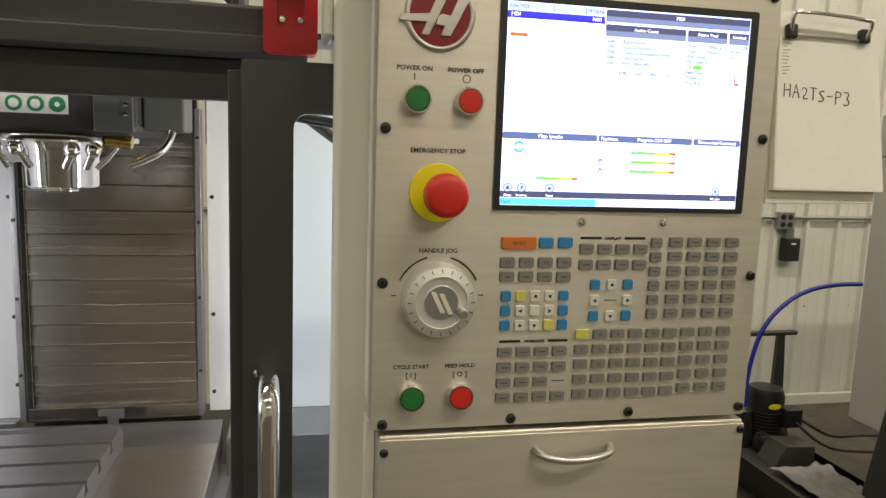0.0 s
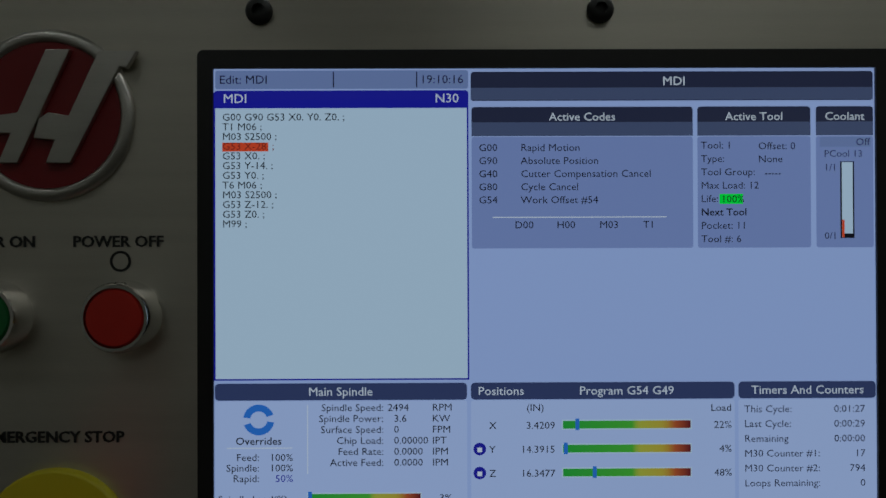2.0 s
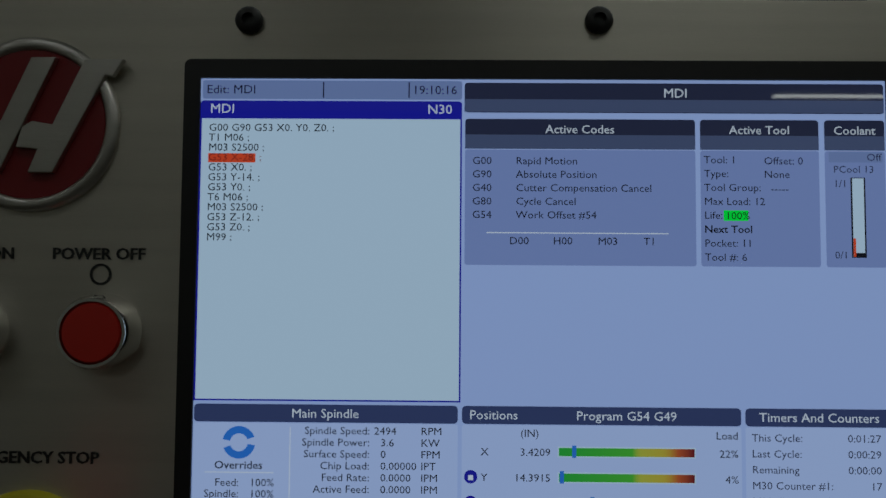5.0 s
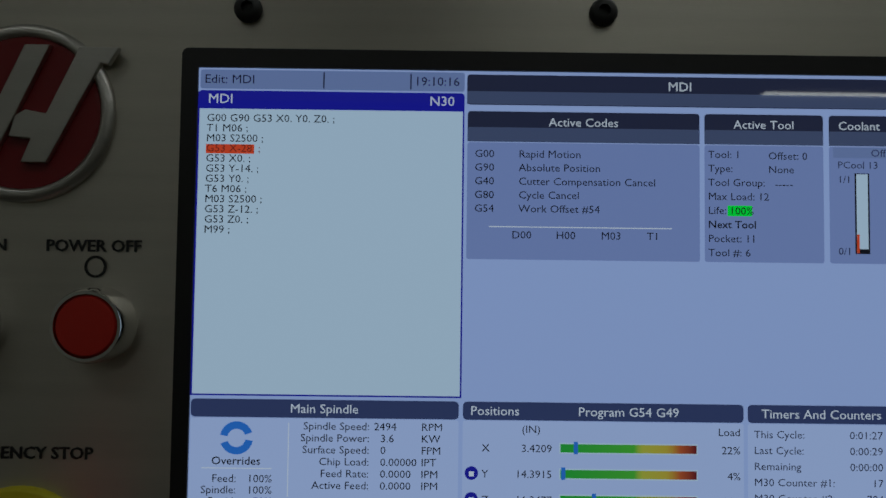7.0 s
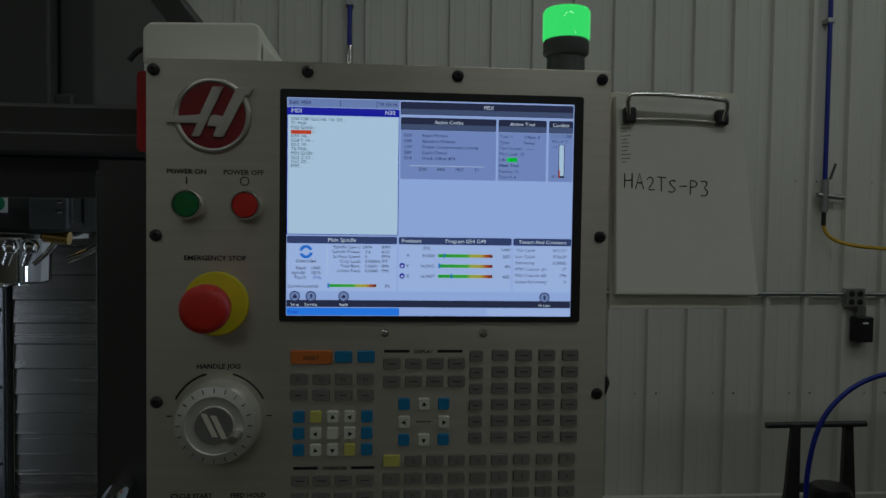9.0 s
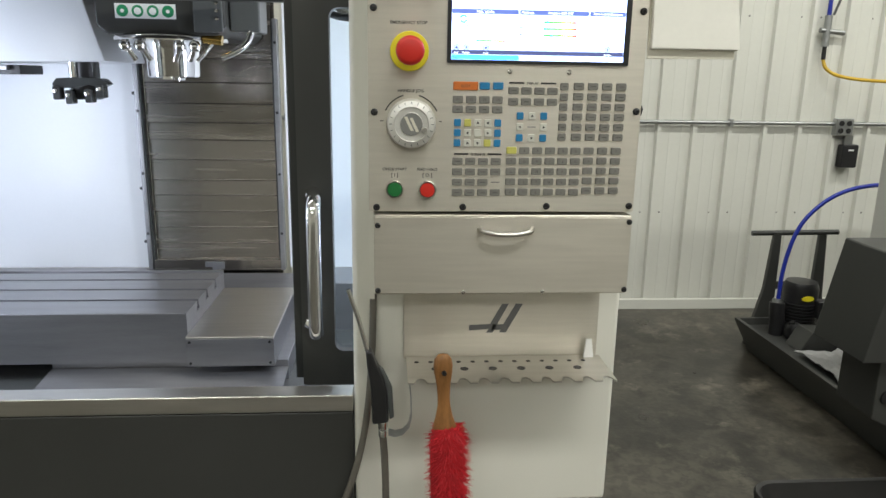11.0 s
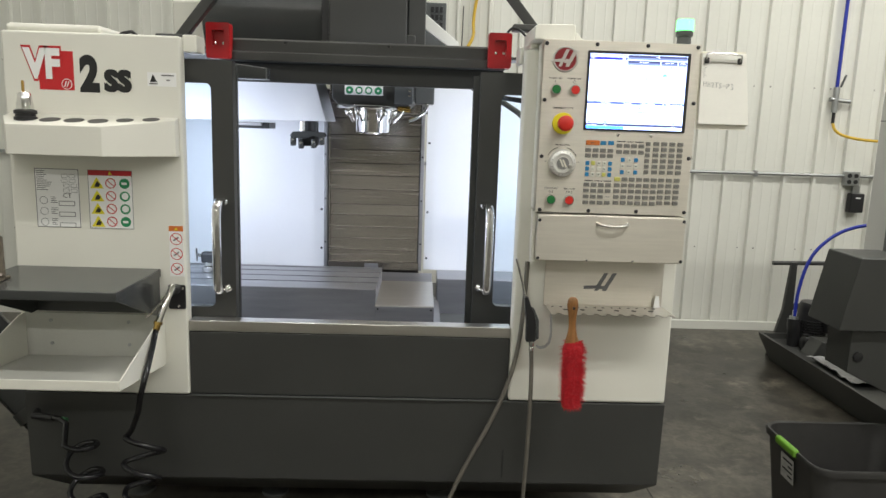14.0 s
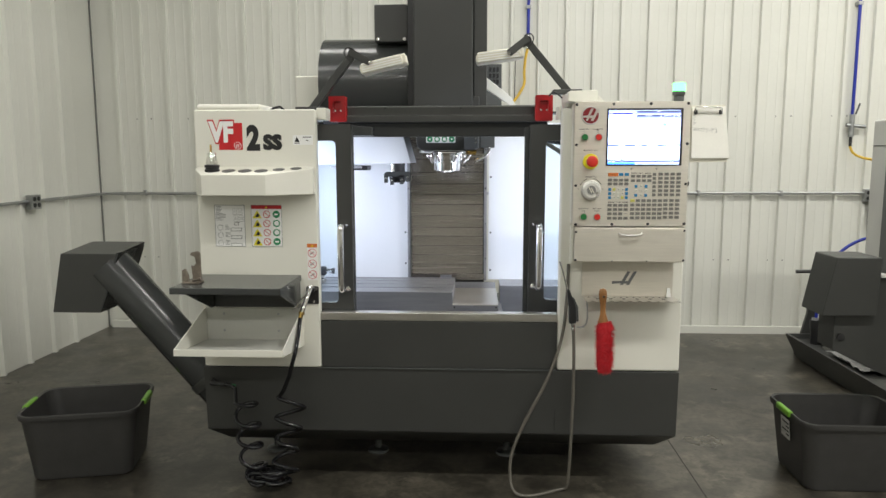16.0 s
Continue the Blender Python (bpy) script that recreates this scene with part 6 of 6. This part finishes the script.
part("trough_rim", prism([(1.80, 0.987), (1.842, 0.987), (2.625, 0.532), (2.625, 0.546), (1.846, 1.001), (1.80, 1.001)], 0.20, pose(0, 1.27, 0), 0.001), PALE, nb, "pale folded rim along the trough")
part("throat_bolt", lathe([(0.02, 0), (0.02, 0.006), (0, 0.010)], facing(1.635, 1.29, 0.685), 14), BLACK, nb)
tk = thing("coolant_tank", (2.6, 2.0, 0.0), "long low charcoal coolant tank on the floor", "coolant tank")
own = bmesh.new()
rings = []
for x0_, y1_, z_ in ((2.345, 3.305, 0.004), (2.340, 3.31, 0.02), (2.275, 3.36, 0.175), (2.275, 3.36, 0.186), (2.295, 3.34, 0.186), (2.302, 3.33, 0.150)):
    rings.append([own.verts.new(p) for p in ((x0_, 0.70, z_), (2.68, 0.70, z_), (2.68, y1_, z_), (x0_, y1_, z_))])
for a_, b_ in zip(rings, rings[1:]):
    for i in range(4):
        own.faces.new((a_[i], a_[(i + 1) % 4], b_[(i + 1) % 4], b_[i]))
own.faces.new(rings[0][::-1])
own.faces.new(rings[-1])
bmesh.ops.recalc_face_normals(own, faces=own.faces[:])
part("tank_tub", own, DARK, tk)
part("tank_cover", box(2.31, 2.67, 0.72, 2.10, 0.152, 0.160, 0.002), BLACK, tk)
pump = thing("coolant_pump", (2.5, 3.15, 0.150), "black coolant pump on the tank with a blue hose", "pump")
part("pump_motor", lathe([(0.105, 0), (0.105, 0.03), (0.092, 0.04), (0.094, 0.26), (0.080, 0.295), (0, 0.300)], pose(2.56, 3.22, 0.1505), 28), BLACK, pump)
part("pump_elbow", tube([(2.425, 3.18, 0.151), (2.425, 3.18, 0.23), (2.415, 3.18, 0.28), (2.415, 3.185, 0.335)], 0.040, 14, smooth=1), BLACK, pump)
part("pump_ring", tube([(2.416, 3.186, 0.325), (2.420, 3.19, 0.352)], 0.029, 14), CONDUIT, pump)
part("pump_sticker", lathe([(0.036, 0), (0.036, 0.001), (0, 0.001)], Matrix.Translation((2.55, 3.1255, 0.37)) @ pose(0, 0, 0, 90) @ Matrix.Diagonal((1, 0.42, 1, 1)), 24), YELLOW, pump, "oval yellow sticker")
for k_ in range(7):
    part("motor_fin", lathe([(0.094, 0), (0.099, 0.002), (0.099, 0.006), (0.094, 0.008)], pose(2.56, 3.22, 0.215 + k_ * 0.018), 28), BLACK, pump)
part("terminal_box", box(2.60, 2.70, 3.10, 3.17, 0.26, 0.36, 0.008), BLACK, pump)
part("pump_valve", lathe([(0.030, 0), (0.046, 0.02), (0.046, 0.07), (0.030, 0.09), (0, 0.09)], pose(2.475, 3.10, 0.1505), 18), BLACK, pump)
part("pump_lever", tube([(2.475, 3.10, 0.235), (2.45, 3.07, 0.26), (2.41, 3.04, 0.262)], 0.008, 8), BLACK, pump)
part("pump_cable", tube([(2.70, 3.13, 0.30), (2.80, 3.08, 0.24), (2.90, 3.10, 0.20), (3.05, 3.05, 0.23), (3.2, 3.0, 0.22)], 0.008, 8, smooth=2), BLACK, pump)
part("pump_cable", tube([(2.66, 3.10, 0.29), (2.76, 3.00, 0.19), (2.95, 2.98, 0.17), (3.15, 2.9, 0.20)], 0.008, 8, smooth=2), BLACK, pump)
part("pump_box", prism([(2.40, 0.151), (2.62, 0.151), (2.62, 0.25), (2.46, 0.26)], 0.14, pose(0, 2.90, 0), 0.006), DARK, pump)
part("supply_hose", tube([(2.420, 3.19, 0.345), (2.428, 3.2, 0.531), (2.48, 3.2, 0.759), (2.602, 3.2, 0.894), (2.739, 3.2, 0.965), (2.91, 3.2, 0.991), (3.05, 3.2, 0.99)], 0.0115, 12, smooth=3), BLUE, pump, "blue rubber hose")
cloth = thing("shop_rag", (2.45, 2.6, 0.15), "crumpled pale shop rag lying on the tank", "rag")
own = bmesh.new()
bmesh.ops.create_grid(own, x_segments=22, y_segments=30, size=0.5)
for v in own.verts:
    n_ = noise.noise(Vector((v.co.x * 6, v.co.y * 6, 3)))
    v.co = Vector((2.50 + v.co.x * (0.28 + 0.1 * noise.noise(Vector((0, v.co.y * 5, 1)))), 2.62 + v.co.y * 0.46, 0.182 + 0.028 * n_ + 0.012 * noise.noise(v.co * 22)))
bmesh.ops.solidify(own, geom=own.faces[:], thickness=0.003)
part("rag_cloth", own, mat("grey_rag", (0.27, 0.27, 0.265), 0.85, var=0.2, scale=12, bump=0.1, bscale=90), cloth)
cart = thing("hand_cart", (2.60, 3.44, 0.0), "charcoal steel hand cart with a wide T handle", "cart")
part("handle_bar", tube([(2.36, 3.44, 0.668), (2.85, 3.40, 0.684)], 0.015, 12), DARK, cart)
for x, f_ in ((2.50, 1), (2.77, -1)):
    part("cart_post", prism([(x - 0.02, 0.68), (x + 0.02, 0.68), (x + 0.035 - 0.01 * f_, 0.30), (x + 0.075 - 0.05 * f_, 0.0), (x - 0.075 - 0.05 * f_, 0.0), (x - 0.035 - 0.01 * f_, 0.34)], 0.03, pose(0, 3.405, 0), 0.003), DARK, cart)
part("cart_crossbar", box(2.47, 2.80, 3.41, 3.43, 0.34, 0.385, 0.003), DARK, cart)

# ---- wall services ----
cd = thing("wall_conduit", (0.5, 4.08, 1.25), "galvanised conduit run along the wall", "conduit")
part("conduit_run", tube([(XL + 0.05, 4.095, 1.248), (7.0, 4.095, 1.262)], 0.013, 10), CONDUIT, cd)
part("conduit_bend", tube([(XL + 0.05, 4.095, 1.248), (XL + 0.033, 4.08, 1.247), (XL + 0.033, 4.05, 1.246), (XL + 0.033, -5.5, 1.21)], 0.013, 10), CONDUIT, cd)
for i in range(14):
    x = -3.2 + i * 0.71
    part("conduit_clip", box(x - 0.012, x + 0.012, 4.079, 4.13, 1.232, 1.28, 0.002), CONDUIT, cd)


def outlet(m, name, lab):
    o = thing(name, m.translation, lab, "outlet", "wall outlets")
    part("outlet_box", box(-0.058, 0.058, -0.05, 0.0, -0.055, 0.055, 0.004, m=m), CONDUIT, o)
    for a in (-0.026, 0.026):
        for b in (-0.024, 0.024):
            part("socket", lathe([(0.017, 0), (0.017, 0.004), (0, 0.005)], m @ pose(a, -0.05, b, 90), 16), BLACK, o)
    return o


outlet(pose(3.235, 4.112, 1.238), "wall_outlet", "galvanised four-way outlet box on the ribbed wall")
outlet(pose(XL + 0.02, 3.04, 1.237, 0, 0, 90), "wall_outlet", "galvanised four-way outlet box on the ribbed wall")
ad = thing("power_adapter", (3.27, 4.06, 1.05), "black plug-in power adapter with a looping cord", "adapter")
part("adapter_case", box(3.235, 3.345, 4.05, 4.112, 0.975, 1.125, 0.008), BLACK, ad)
part("adapter_tab", box(3.262, 3.318, 4.085, 4.11, 1.125, 1.185, 0.003), CONDUIT, ad)
part("adapter_mark", box(3.275, 3.31, 4.0485, 4.0498, 1.085, 1.095), STICKER, ad)
for px_, zb in ((0.262, 2.60), (3.035, 1.93)):
    ap = thing("air_pipe", (px_, 4.10, zb), "blue compressed-air pipe running up the wall", "pipe", "air pipes")
    part("pipe_run", tube([(px_, 4.085, zb), (px_, 4.085, CEIL - 0.01)], 0.0135, 12), BLUE, ap)
    for z in (2.85, 3.4, 4.0):
        part("pipe_clip", box(px_ - 0.022, px_ + 0.022, 4.068, 4.13, z - 0.015, z + 0.015, 0.003), CONDUIT, ap)
vv = thing("air_valve", (3.035, 4.085, 1.75), "air shut-off valve with lever and yellow hose", "valve")
part("valve_body", tube([(3.035, 4.085, 1.93), (3.035, 4.085, 1.74)], 0.022, 12), CONDUIT, vv)
part("valve_tee", tube([(2.99, 4.085, 1.84), (3.15, 4.085, 1.825)], 0.016, 10), CONDUIT, vv)
part("valve_lever", tube([(3.05, 4.06, 1.93), (3.075, 4.05, 2.02)], 0.008, 8), GREYPAINT, vv)
part("valve_nipple", tube([(3.035, 4.085, 1.74), (3.035, 4.085, 1.66)], 0.013, 10), BLACK, vv)
part("yellow_hose", tube([(3.035, 4.085, 1.66), (3.05, 4.07, 1.60), (3.12, 4.03, 1.555), (3.30, 3.95, 1.53), (3.8, 3.75, 1.52), (4.3, 3.5, 1.55)], 0.011, 10, smooth=2), YELHOSE, vv, "yellow air hose")
hh = thing("hanging_air_line", (0.25, 4.07, 2.2), "yellow air line with chrome coupler hanging from the wall pipe", "hose")
part("line_coupler", tube([(0.262, 4.085, 2.615), (0.262, 4.08, 2.55), (0.258, 4.07, 2.50)], 0.018, 10), CHROME, hh)
part("line_hose", tube([(0.258, 4.07, 2.51), (0.240, 4.07, 2.42), (0.228, 4.07, 2.30), (0.238, 4.06, 2.20), (0.18, 4.03, 2.10), (0.06, 3.98, 1.95), (-0.02, 3.95, 1.75)], 0.012, 10, smooth=2), YELHOSE, hh)
part("line_cord", tube([(0.155, 4.09, 2.42), (0.150, 4.09, 2.1), (0.12, 4.09, 1.8)], 0.004, 6), BLACK, hh)

# ---- ceiling strip lights ----
for sx_, sy_ in STRIPS:
    fx = thing("strip_light", (sx_, sy_, CEIL), "white fluorescent strip light on the ceiling", "ceiling light", "strip lights")
    part("light_housing", box(sx_ - 1.22, sx_ + 1.22, sy_ - 0.10, sy_ + 0.10, CEIL - 0.09, CEIL - 0.001, 0.01), CEILM, fx)
    part("light_end", box(sx_ - 1.22, sx_ - 1.18, sy_ - 0.10, sy_ + 0.10, CEIL - 0.15, CEIL - 0.091, 0.004), CEILM, fx)
    part("light_end", box(sx_ + 1.18, sx_ + 1.22, sy_ - 0.10, sy_ + 0.10, CEIL - 0.15, CEIL - 0.091, 0.004), CEILM, fx)

# control joint in the slab
solid("floor_joint", prism([(-0.003, 0.0), (0.003, 0.0), (0.003, 0.0012), (-0.003, 0.0012)], 14.52, pose(0.905, YF, 0, 0, 0, 0)), mat("joint_filler", (0.03, 0.028, 0.024), 0.7, var=0.2, bump=0), "dark sawn control joint in the floor slab", "floor joint", kind="structure")
